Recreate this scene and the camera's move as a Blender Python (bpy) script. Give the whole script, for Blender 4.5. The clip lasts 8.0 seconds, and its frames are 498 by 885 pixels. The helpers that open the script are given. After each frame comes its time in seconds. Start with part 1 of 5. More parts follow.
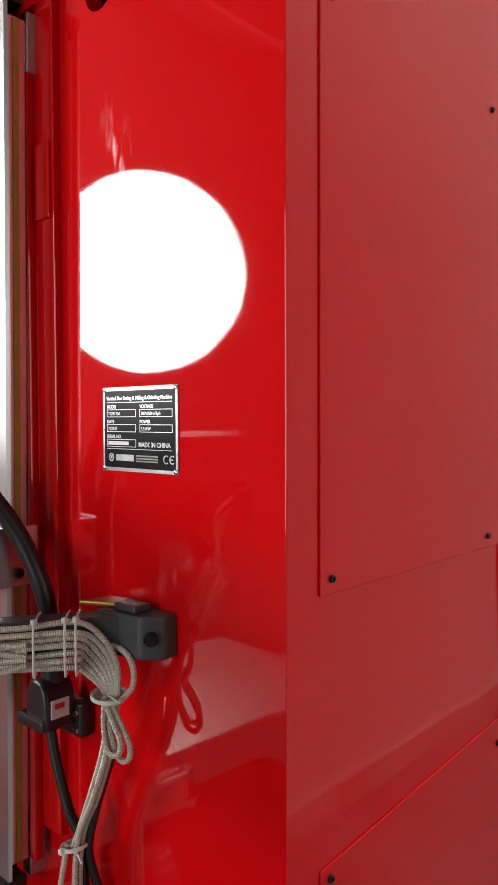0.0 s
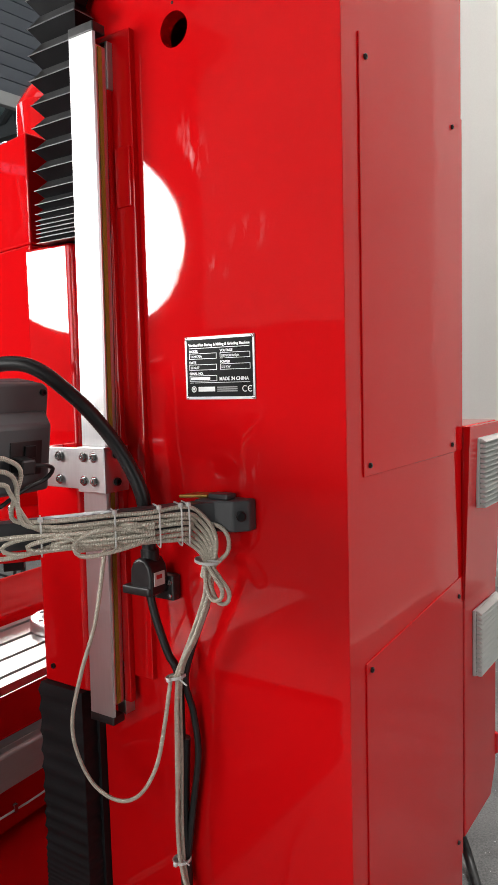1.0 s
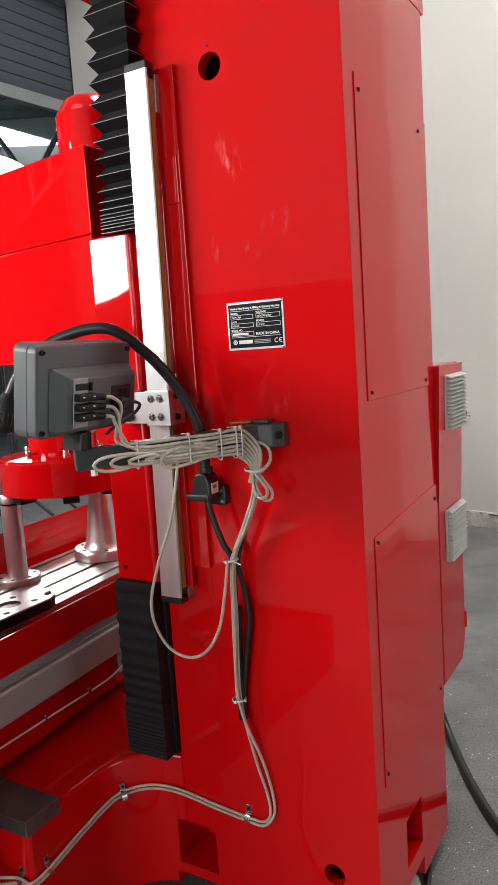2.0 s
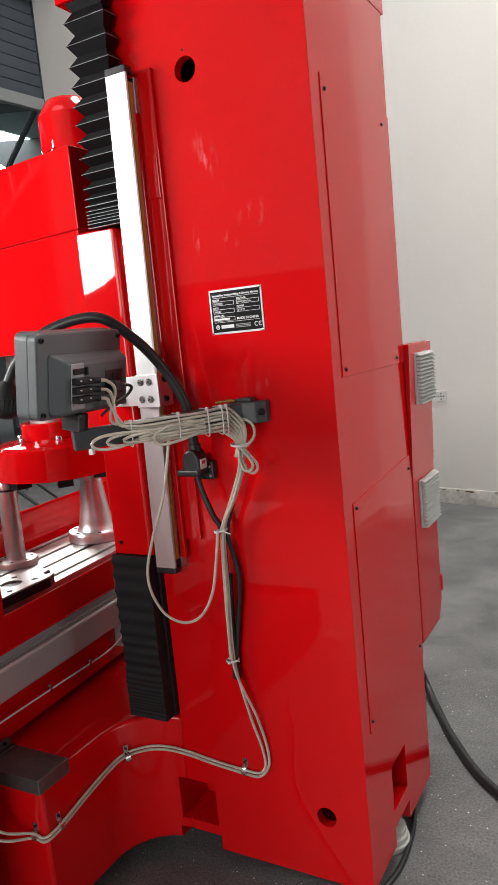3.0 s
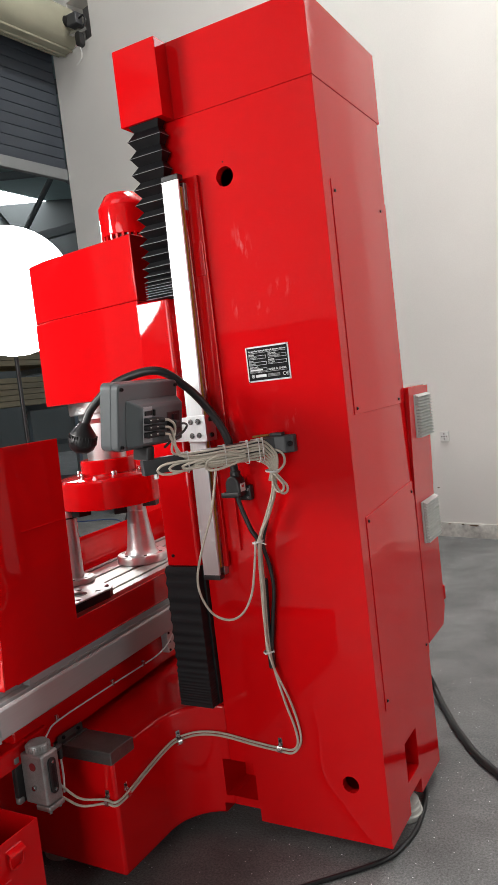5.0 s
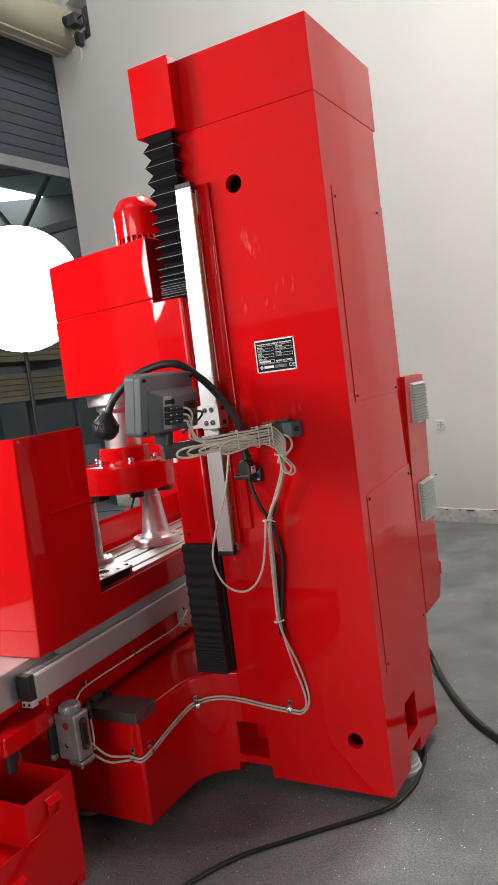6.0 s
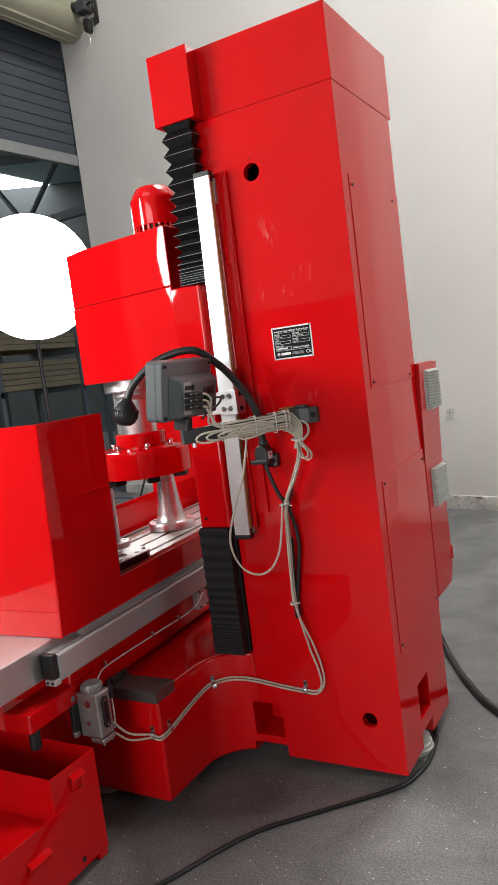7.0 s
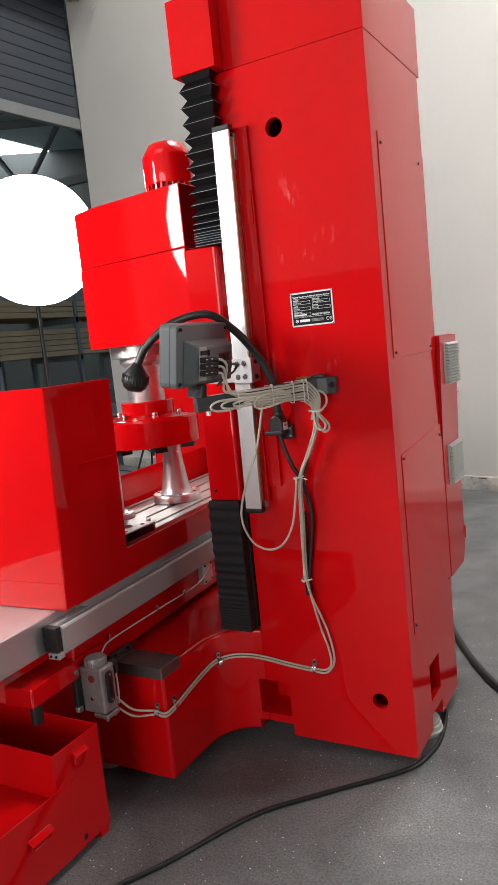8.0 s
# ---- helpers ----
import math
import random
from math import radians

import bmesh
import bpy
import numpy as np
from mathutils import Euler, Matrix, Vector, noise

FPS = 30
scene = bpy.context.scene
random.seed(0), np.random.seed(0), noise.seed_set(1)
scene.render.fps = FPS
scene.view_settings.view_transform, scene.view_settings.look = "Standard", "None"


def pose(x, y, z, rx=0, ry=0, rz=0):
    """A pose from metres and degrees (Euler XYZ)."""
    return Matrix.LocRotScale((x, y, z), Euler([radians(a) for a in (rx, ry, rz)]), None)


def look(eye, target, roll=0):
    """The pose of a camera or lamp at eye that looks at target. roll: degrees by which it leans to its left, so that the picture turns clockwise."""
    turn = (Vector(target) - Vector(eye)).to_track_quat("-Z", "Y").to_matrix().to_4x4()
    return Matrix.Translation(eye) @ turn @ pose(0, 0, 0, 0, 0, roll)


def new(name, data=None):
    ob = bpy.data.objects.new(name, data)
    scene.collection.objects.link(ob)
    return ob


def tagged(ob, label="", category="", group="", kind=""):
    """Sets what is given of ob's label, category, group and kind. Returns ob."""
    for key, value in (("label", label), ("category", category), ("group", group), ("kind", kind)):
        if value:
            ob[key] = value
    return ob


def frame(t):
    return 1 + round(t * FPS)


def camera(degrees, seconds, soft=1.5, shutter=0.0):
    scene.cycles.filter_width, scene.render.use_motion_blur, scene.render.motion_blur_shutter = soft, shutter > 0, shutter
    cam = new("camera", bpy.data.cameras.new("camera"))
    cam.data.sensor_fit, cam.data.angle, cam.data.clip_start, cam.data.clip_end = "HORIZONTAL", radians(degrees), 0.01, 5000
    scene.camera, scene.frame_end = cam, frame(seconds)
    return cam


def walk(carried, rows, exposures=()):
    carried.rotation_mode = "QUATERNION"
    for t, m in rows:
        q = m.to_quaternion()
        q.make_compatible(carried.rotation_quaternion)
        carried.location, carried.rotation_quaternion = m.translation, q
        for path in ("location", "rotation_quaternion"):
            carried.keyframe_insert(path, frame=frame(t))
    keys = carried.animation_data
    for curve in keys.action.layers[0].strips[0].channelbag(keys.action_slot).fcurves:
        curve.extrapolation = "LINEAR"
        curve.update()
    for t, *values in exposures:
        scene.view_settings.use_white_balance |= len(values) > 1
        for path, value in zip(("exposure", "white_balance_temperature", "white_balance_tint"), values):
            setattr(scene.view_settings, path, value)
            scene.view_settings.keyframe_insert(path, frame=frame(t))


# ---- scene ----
cam = camera(37.4, 8.0)
METRES, EYE, TILT, LEAN, TURN = 8.0, 1.5, 0.0, 0.0, 36.1
PATH = [
    (0, (0.395, -0.478, 1.273), (-0.954, 0.997, 1.207), -0.2),
    (0.5, (0.385, -0.659, 1.256), (-0.835, 0.921, 1.138), -0.9),
    (1, (0.413, -0.825, 1.242), (-0.707, 0.824, 1.076), -1.5),
    (1.5, (0.457, -1.049, 1.232), (-0.597, 0.637, 1.014), -2.4),
    (3, (0.528, -1.287, 1.208), (-0.441, 0.44, 0.925), -5.6),
    (3.5, (0.557, -1.348, 1.211), (-0.421, 0.378, 0.959), -6.0),
    (4, (0.56, -1.421, 1.219), (-0.425, 0.307, 1.009), -6.1),
    (4.5, (0.601, -1.518, 1.215), (-0.386, 0.214, 1.062), -6.2),
    (6, (0.697, -1.777, 1.208), (-0.284, -0.043, 1.037), -7.3),
    (6.5, (0.708, -1.814, 1.207), (-0.286, -0.089, 1.02), -7.5),
    (7, (0.685, -1.823, 1.207), (-0.311, -0.1, 1.007), -7.3),
    (7.5, (0.653, -1.813, 1.21), (-0.341, -0.092, 0.979), -6.8),
    (8, (0.599, -1.783, 1.187), (-0.387, -0.062, 0.923), -5.9),
]
walk(cam, [(t, look(eye, target, roll)) for t, eye, target, roll in PATH], [(0, -0.36), (0.5, -0.26), (1.0, -0.18), (1.5, -0.15), (3.0, -0.10), (4.5, -0.14), (8.0, -0.14)])

# ---- light and exposure ----
world = bpy.data.worlds.new("world")
scene.world = world
world.use_nodes = True
sky = world.node_tree.nodes.new("ShaderNodeTexSky")
sky.sky_type, sky.sun_disc, sky.sun_elevation, sky.sun_rotation = "NISHITA", False, radians(48), radians(140)
world.node_tree.links.new(sky.outputs[0], world.node_tree.nodes["Background"].inputs[0])
world.node_tree.nodes["Background"].inputs[1].default_value = 0.12


def fill_lamp(name, m, sx, sy, watts, colour=(1.0, 0.98, 0.95)):
    """An area lamp added as fill in a made-up roof, window or door opening."""
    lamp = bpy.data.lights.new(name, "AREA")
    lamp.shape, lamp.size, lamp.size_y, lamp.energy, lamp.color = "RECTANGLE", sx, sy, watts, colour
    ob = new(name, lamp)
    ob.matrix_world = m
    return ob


# Roof openings made up for this hall; their lamps fill floor and walls.
fill_lamp("added_roof_lamp", pose(-2.2, -2.6, 7.95), 3.4, 1.6, 25)
fill_lamp("added_roof_lamp", pose(0.15, 1.85, 7.95), 1.4, 2.0, 400)
# High window made up out of view to brighten back wall and column side.
fill_lamp("added_high_lamp", pose(1.06, 1.8, 3.7, 90, 0, 90), 1.4, 1.2, 25)
# Front doorway made up out of view to fill the column's flank and bed.
fill_lamp("added_front_lamp", pose(-0.3, -6.95, 1.75, 90, 0, 0), 3.8, 3.3, 192, (1.0, 0.99, 0.97))
# Return window made up, unseen, to brighten the column's covered side.
fill_lamp("added_return_lamp", pose(1.58, 1.04, 1.8, -90, 0, 0), 0.6, 2.0, 42, (1.0, 0.99, 0.97))
# Side window made up, unseen, as weak fill from the right.
fill_lamp("added_side_lamp", pose(5.95, -0.35, 1.75, 90, 0, 90), 2.2, 2.1, 40, (1.0, 0.99, 0.97))
SOFTBOX_GLOW = 27.0
FRONT_GLOW = 37.0

# ---- materials ----


def mat(name, colour, rough=0.5, metal=0.0, coat=0.0, vary=0.06, scale=8.0, grain=0.0, grain_scale=300.0,
        wave=0.0, wave_scale=4.0, rough_vary=0.08, other=None, stretch=(1, 1, 1), coat_rough=0.03, spec=0.5):
    """A surface whose colour and gloss vary at two scales, with fine grain and a slow unevenness in its relief."""
    m = bpy.data.materials.new(name)
    m.use_nodes = True
    nt = m.node_tree
    n, link = nt.nodes, nt.links.new
    b = n["Principled BSDF"]
    co = n.new("ShaderNodeTexCoord")
    mp = n.new("ShaderNodeMapping")
    mp.inputs["Scale"].default_value = stretch
    link(co.outputs["Object"], mp.inputs[0])
    big = n.new("ShaderNodeTexNoise")
    big.inputs["Scale"].default_value, big.inputs["Detail"].default_value = scale, 5
    fine = n.new("ShaderNodeTexNoise")
    fine.inputs["Scale"].default_value, fine.inputs["Detail"].default_value = grain_scale, 3
    for t in (big, fine):
        link(mp.outputs[0], t.inputs["Vector"])
    mix = n.new("ShaderNodeMix")
    mix.data_type = "RGBA"
    dark = tuple(c * (1 - 2.2 * vary) for c in colour) if other is None else other
    mix.inputs["A"].default_value = (*dark, 1)
    mix.inputs["B"].default_value = (*colour, 1)
    add = n.new("ShaderNodeMath")
    add.operation = "MULTIPLY_ADD"
    link(big.outputs[0], add.inputs[0])
    add.inputs[1].default_value = 0.75
    sc = n.new("ShaderNodeMath")
    sc.operation = "MULTIPLY"
    sc.inputs[1].default_value = 0.5
    link(fine.outputs[0], sc.inputs[0])
    link(sc.outputs[0], add.inputs[2])
    ramp = n.new("ShaderNodeMapRange")
    ramp.inputs[1].default_value, ramp.inputs[2].default_value = 0.4, 0.8
    link(add.outputs[0], ramp.inputs[0])
    link(ramp.outputs[0], mix.inputs["Factor"])
    link(mix.outputs["Result"], b.inputs["Base Color"])
    r = n.new("ShaderNodeMapRange")
    r.inputs[3].default_value, r.inputs[4].default_value = max(0.02, rough - rough_vary), min(1, rough + rough_vary)
    link(big.outputs[0], r.inputs[0])
    link(r.outputs[0], b.inputs["Roughness"])
    b.inputs["Metallic"].default_value = metal
    b.inputs["Coat Weight"].default_value, b.inputs["Coat Roughness"].default_value = coat, coat_rough
    b.inputs["Specular IOR Level"].default_value = spec
    last = None
    if wave:
        slow = n.new("ShaderNodeTexNoise")
        slow.inputs["Scale"].default_value, slow.inputs["Detail"].default_value = wave_scale, 1.5
        link(co.outputs["Object"], slow.inputs["Vector"])
        w = n.new("ShaderNodeBump")
        w.inputs["Strength"].default_value, w.inputs["Distance"].default_value = 1.0, wave
        link(slow.outputs[0], w.inputs["Height"])
        last = w
    if grain:
        g = n.new("ShaderNodeBump")
        g.inputs["Strength"].default_value, g.inputs["Distance"].default_value = 1.0, grain
        link(fine.outputs[0], g.inputs["Height"])
        if last:
            link(last.outputs[0], g.inputs["Normal"])
        last = g
    if last:
        link(last.outputs[0], b.inputs["Normal"])
        link(last.outputs[0], b.inputs["Coat Normal"])
    return m


def glow(name, colour, strength):
    m = bpy.data.materials.new(name)
    m.use_nodes = True
    b = m.node_tree.nodes["Principled BSDF"]
    b.inputs["Base Color"].default_value = (*colour, 1)
    b.inputs["Emission Color"].default_value = (*colour, 1)
    b.inputs["Emission Strength"].default_value = strength
    return m


RED = mat("red_gloss_paint", (0.62, 0.003, 0.005), 0.5, spec=0.0, coat=1.0, vary=0.03, scale=5, wave=0.00022, wave_scale=9, grain=0.000006, grain_scale=420)
RED_SHEET = mat("red_sheet_paint", (0.62, 0.003, 0.005), 0.5, spec=0.0, coat=1.0, vary=0.03, scale=5, wave=0.0010, wave_scale=4.6, grain=0.000006, grain_scale=420)
BLACK_CLOTH = mat("dull_black_cloth", (0.009, 0.009, 0.011), 0.6, vary=0.25, scale=18, grain=0.0002, grain_scale=350, spec=0.3)
BLACK_RUBBER = mat("black_rubber_cloth", (0.004, 0.004, 0.005), 0.36, spec=0.2, vary=0.15, scale=30, grain=0.0001, grain_scale=500)
BLACK_PLASTIC = mat("black_plastic", (0.014, 0.014, 0.015), 0.38, vary=0.1, scale=40, grain=0.00005)
EDGE_GREY = mat("bellows_edge_strip", (0.27, 0.27, 0.285), 0.42, vary=0.1, scale=60)
ALU = mat("brushed_aluminium", (0.78, 0.78, 0.79), 0.34, metal=1.0, vary=0.05, scale=6, grain=0.00003, grain_scale=260, stretch=(1, 1, 0.06))
ALU_Y = mat("aluminium_extrusion", (0.50, 0.50, 0.50), 0.45, metal=0.4, vary=0.05, scale=6, grain=0.00003, grain_scale=260, stretch=(1, 0.06, 1))
STEEL = mat("ground_steel", (0.54, 0.53, 0.52), 0.40, metal=0.85, vary=0.08, scale=14, grain=0.00002, grain_scale=300, stretch=(1, 0.08, 1))
CHROME = mat("turned_steel", (0.66, 0.66, 0.665), 0.36, metal=0.9, vary=0.06, scale=20, grain=0.00002, grain_scale=400, stretch=(0.05, 0.05, 1))
CAST = mat("dark_ground_iron", (0.17, 0.165, 0.16), 0.42, metal=0.85, vary=0.18, scale=22, grain=0.00006, grain_scale=240)
BOLT = mat("black_oxide_bolt", (0.03, 0.03, 0.032), 0.35, metal=0.7, vary=0.15, scale=200)
ZINC = mat("zinc_screw", (0.6, 0.6, 0.6), 0.25, metal=1.0, vary=0.1, scale=150)
DRO_GREY = mat("grey_painted_housing", (0.085, 0.095, 0.10), 0.48, vary=0.05, scale=14, grain=0.00006, grain_scale=700)
ARM_GREY = mat("dark_grey_arm_paint", (0.05, 0.052, 0.056), 0.45, vary=0.08, scale=20, grain=0.00005, grain_scale=600)
BRASS = mat("yellow_zinc_plate", (0.36, 0.22, 0.05), 0.4, metal=0.7, vary=0.15, scale=40)
TIE = mat("white_nylon_tie", (0.72, 0.72, 0.70), 0.45, vary=0.05, scale=50)
GUM = mat("dark_seam_gap", (0.02, 0.002, 0.002), 0.8, vary=0.1)
YELLOW = mat("yellow_seal_lip", (0.42, 0.30, 0.03), 0.5, vary=0.1, scale=40)
VENT = mat("pale_grey_louvre_plastic", (0.55, 0.56, 0.54), 0.5, vary=0.04, scale=30)
PAD = mat("pale_grey_foot_pad", (0.52, 0.51, 0.47), 0.6, vary=0.12, scale=25, grain=0.00008)
WALL = mat("white_plaster", (0.80, 0.785, 0.75), 0.85, vary=0.03, scale=1.3, wave=0.002, wave_scale=3, grain=0.00015, grain_scale=120, spec=0.25)
SKIRT = mat("white_skirting", (0.66, 0.645, 0.60), 0.55, vary=0.22, scale=7, grain=0.0004, grain_scale=40)
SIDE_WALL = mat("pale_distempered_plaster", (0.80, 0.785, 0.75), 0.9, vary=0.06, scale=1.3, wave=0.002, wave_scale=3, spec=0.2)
# Grey darkened to put the unlit look of these walls into their colour.
UNLIT_GREY = mat("grey_darkened_as_unlit", (0.22, 0.22, 0.22), 0.9, vary=0.08, scale=1.3, wave=0.002, wave_scale=3, spec=0.2)
ROOF = mat("roof_sheet", (0.42, 0.43, 0.44), 0.6, vary=0.06, scale=2)
SHUTTER = mat("slate_grey_shutter", (0.045, 0.055, 0.070), 0.5, vary=0.06, scale=3)
DRUM = mat("beige_drum_cover", (0.36, 0.35, 0.26), 0.5, vary=0.08, scale=3)
STEELWORK = mat("grey_steelwork", (0.16, 0.18, 0.19), 0.6, vary=0.1, scale=3)
TIMBER = mat("rough_sawn_timber", (0.46, 0.35, 0.20), 0.8, vary=0.2, scale=4, grain=0.0004, grain_scale=60, stretch=(1, 0.08, 1))
DIFFUSER = glow("softbox_diffuser", (1.0, 0.985, 0.96), SOFTBOX_GLOW)
FRONT_DIFFUSER = glow("front_softbox_diffuser", (1.0, 0.985, 0.96), FRONT_GLOW)
ROOFLIGHT = glow("roof_light_panel", (0.93, 0.97, 1.0), 7.0)


def wire_mat(name, colour, pitch, metal, rough, depth):
    """Sheathing with fine rings along its length, laid out by the sweep's own lengthwise coordinate."""
    m = mat(name, colour, rough, metal=metal, vary=0.08, scale=30)
    nt = m.node_tree
    n, link = nt.nodes, nt.links.new
    uv = n.new("ShaderNodeUVMap")
    sep = n.new("ShaderNodeSeparateXYZ")
    link(uv.outputs[0], sep.inputs[0])
    mul = n.new("ShaderNodeMath")
    mul.operation = "MULTIPLY"
    mul.inputs[1].default_value = 2 * math.pi / pitch
    link(sep.outputs[1], mul.inputs[0])
    sn = n.new("ShaderNodeMath")
    sn.operation = "SINE"
    link(mul.outputs[0], sn.inputs[0])
    bump = n.new("ShaderNodeBump")
    bump.inputs["Strength"].default_value, bump.inputs["Distance"].default_value = 1.0, depth
    link(sn.outputs[0], bump.inputs["Height"])
    link(bump.outputs[0], n["Principled BSDF"].inputs["Normal"])
    return m


ARMOUR = wire_mat("armoured_cable_sheath", (0.62, 0.565, 0.47), 0.0021, 0.12, 0.34, 0.00026)
BLACK_CABLE = mat("black_cable_jacket", (0.013, 0.013, 0.014), 0.4, vary=0.12, scale=40)

# floor: dark grey painted concrete with bright chips in it, their sparkle put in as colour
FLOOR = mat("dark_grey_floor", (0.178, 0.181, 0.179), 0.62, vary=0.16, scale=2.2, grain=0.0006, grain_scale=260, rough_vary=0.12, spec=0.35)
nt = FLOOR.node_tree
vor = nt.nodes.new("ShaderNodeTexVoronoi")
vor.inputs["Scale"].default_value = 130
nt.links.new(nt.nodes["Texture Coordinate"].outputs["Object"], vor.inputs["Vector"])
dot = nt.nodes.new("ShaderNodeMath")
dot.operation = "LESS_THAN"
dot.inputs[1].default_value = 0.20
nt.links.new(vor.outputs["Distance"], dot.inputs[0])
pick = nt.nodes.new("ShaderNodeSeparateColor")
nt.links.new(vor.outputs["Color"], pick.inputs[0])
some = nt.nodes.new("ShaderNodeMath")
some.operation = "GREATER_THAN"
some.inputs[1].default_value = 0.955
nt.links.new(pick.outputs[0], some.inputs[0])
both = nt.nodes.new("ShaderNodeMath")
both.operation = "MULTIPLY"
nt.links.new(dot.outputs[0], both.inputs[0])
nt.links.new(some.outputs[0], both.inputs[1])
chip = nt.nodes.new("ShaderNodeMix")
chip.data_type = "RGBA"
# Near-white gives the flakes' glint as flat colour.
chip.inputs["B"].default_value = (0.95, 0.95, 0.97, 1)
nt.links.new(both.outputs[0], chip.inputs["Factor"])
fb = nt.nodes["Principled BSDF"]
nt.links.new(fb.inputs["Base Color"].links[0].from_socket, chip.inputs["A"])
sand = nt.nodes.new("ShaderNodeTexNoise")
sand.inputs["Scale"].default_value, sand.inputs["Detail"].default_value, sand.inputs["Roughness"].default_value = 170, 4, 0.75
nt.links.new(nt.nodes["Texture Coordinate"].outputs["Object"], sand.inputs["Vector"])
tone = nt.nodes.new("ShaderNodeMapRange")
tone.inputs[1].default_value, tone.inputs[2].default_value, tone.inputs[3].default_value, tone.inputs[4].default_value = 0.34, 0.66, 0.55, 1.45
nt.links.new(sand.outputs[0], tone.inputs[0])
grit = nt.nodes.new("ShaderNodeMix")
grit.data_type, grit.blend_type = "RGBA", "MULTIPLY"
grit.inputs["Factor"].default_value = 1.0
nt.links.new(chip.outputs["Result"], grit.inputs["A"])
nt.links.new(tone.outputs[0], grit.inputs["B"])
# worn dark and dusty patches, a hand to a stride across
patch = nt.nodes.new("ShaderNodeTexNoise")
patch.inputs["Scale"].default_value, patch.inputs["Detail"].default_value, patch.inputs["Roughness"].default_value, patch.inputs["Distortion"].default_value = 3.4, 8, 0.68, 0.5
nt.links.new(nt.nodes["Texture Coordinate"].outputs["Object"], patch.inputs["Vector"])
worn = nt.nodes.new("ShaderNodeMapRange")
worn.inputs[1].default_value, worn.inputs[2].default_value, worn.inputs[3].default_value, worn.inputs[4].default_value = 0.32, 0.66, 0.66, 1.22
nt.links.new(patch.outputs[0], worn.inputs[0])
stain = nt.nodes.new("ShaderNodeMix")
stain.data_type, stain.blend_type = "RGBA", "MULTIPLY"
stain.inputs["Factor"].default_value = 1.0
nt.links.new(grit.outputs["Result"], stain.inputs["A"])
nt.links.new(worn.outputs[0], stain.inputs["B"])
nt.links.new(stain.outputs["Result"], fb.inputs["Base Color"])


def smeared(m, name, marks):
    """A copy of a paint with dull wipe marks: each mark a centre, a half length, a half width and a slant in x and z."""
    m = m.copy()
    m.name = name
    nt = m.node_tree
    n, link = nt.nodes, nt.links.new
    co = n["Texture Coordinate"]
    streak = n.new("ShaderNodeTexNoise")
    streak.inputs["Scale"].default_value, streak.inputs["Detail"].default_value = 55, 6
    mp = n.new("ShaderNodeMapping")
    mp.inputs["Rotation"].default_value = (0, radians(28), 0)
    mp.inputs["Scale"].default_value = (1, 1, 0.3)
    link(co.outputs["Object"], mp.inputs[0])
    link(mp.outputs[0], streak.inputs["Vector"])
    total = None
    for (x, z), half, width, slant in marks:
        q = n.new("ShaderNodeMapping")
        q.vector_type = "TEXTURE"
        q.inputs["Location"].default_value = (x, 0, z)
        q.inputs["Rotation"].default_value = (0, radians(slant), 0)
        q.inputs["Scale"].default_value = (width, 1, half)
        link(co.outputs["Object"], q.inputs[0])
        d = n.new("ShaderNodeVectorMath")
        d.operation = "LENGTH"
        link(q.outputs[0], d.inputs[0])
        r = n.new("ShaderNodeMapRange")
        r.interpolation_type = "SMOOTHSTEP"
        r.inputs[1].default_value, r.inputs[2].default_value, r.inputs[3].default_value, r.inputs[4].default_value = 1.0, 0.1, 0.0, 1.0
        link(d.outputs["Value"], r.inputs[0])
        if total is None:
            total = r.outputs[0]
        else:
            s = n.new("ShaderNodeMath")
            s.operation = "MAXIMUM"
            link(total, s.inputs[0])
            link(r.outputs[0], s.inputs[1])
            total = s.outputs[0]
    edge = n.new("ShaderNodeMapRange")
    edge.inputs[1].default_value, edge.inputs[2].default_value = 0.50, 0.72
    link(streak.outputs[0], edge.inputs[0])
    mask = n.new("ShaderNodeMath")
    mask.operation = "MULTIPLY"
    link(total, mask.inputs[0])
    link(edge.outputs[0], mask.inputs[1])
    b = n["Principled BSDF"]
    old = b.inputs["Base Color"].links[0].from_socket
    mix = n.new("ShaderNodeMix")
    mix.data_type = "RGBA"
    mix.inputs["B"].default_value = (0.72, 0.36, 0.36, 1)
    part_of = n.new("ShaderNodeMath")
    part_of.operation = "MULTIPLY"
    part_of.inputs[1].default_value = 0.45
    link(mask.outputs[0], part_of.inputs[0])
    link(part_of.outputs[0], mix.inputs["Factor"])
    link(old, mix.inputs["A"])
    link(mix.outputs["Result"], b.inputs["Base Color"])
    dull = n.new("ShaderNodeMath")
    dull.operation = "MULTIPLY_ADD"
    dull.inputs[1].default_value, dull.inputs[2].default_value = 0.4, 0.03
    link(mask.outputs[0], dull.inputs[0])
    link(dull.outputs[0], b.inputs["Coat Roughness"])
    return m


RED_COLUMN = smeared(RED, "red_gloss_paint_wiped", [((-0.224, 1.557), 0.075, 0.030, -26), ((-0.137, 1.437), 0.030, 0.045, -20), ((-0.262, 1.405), 0.035, 0.018, -10), ((-0.194, 1.397), 0.022, 0.030, 10), ((-0.145, 1.13), 0.05, 0.02, 20)])

# ---- building helpers ----


def smooth(me, angle=40):
    """Shades rounded faces smooth and keeps real edges sharp."""
    bm = bmesh.new()
    bm.from_mesh(me)
    lim = radians(angle)
    for f in bm.faces:
        f.smooth = True
    for e in bm.edges:
        e.smooth = len(e.link_faces) == 2 and e.calc_face_angle(0) < lim
        if e.smooth and e.calc_face_angle(0) > 0.02:
            a, b = (f.calc_area() for f in e.link_faces)
            e.smooth = max(a, b) < 6 * min(a, b) + 1e-9
    bm.to_mesh(me)
    bm.free()


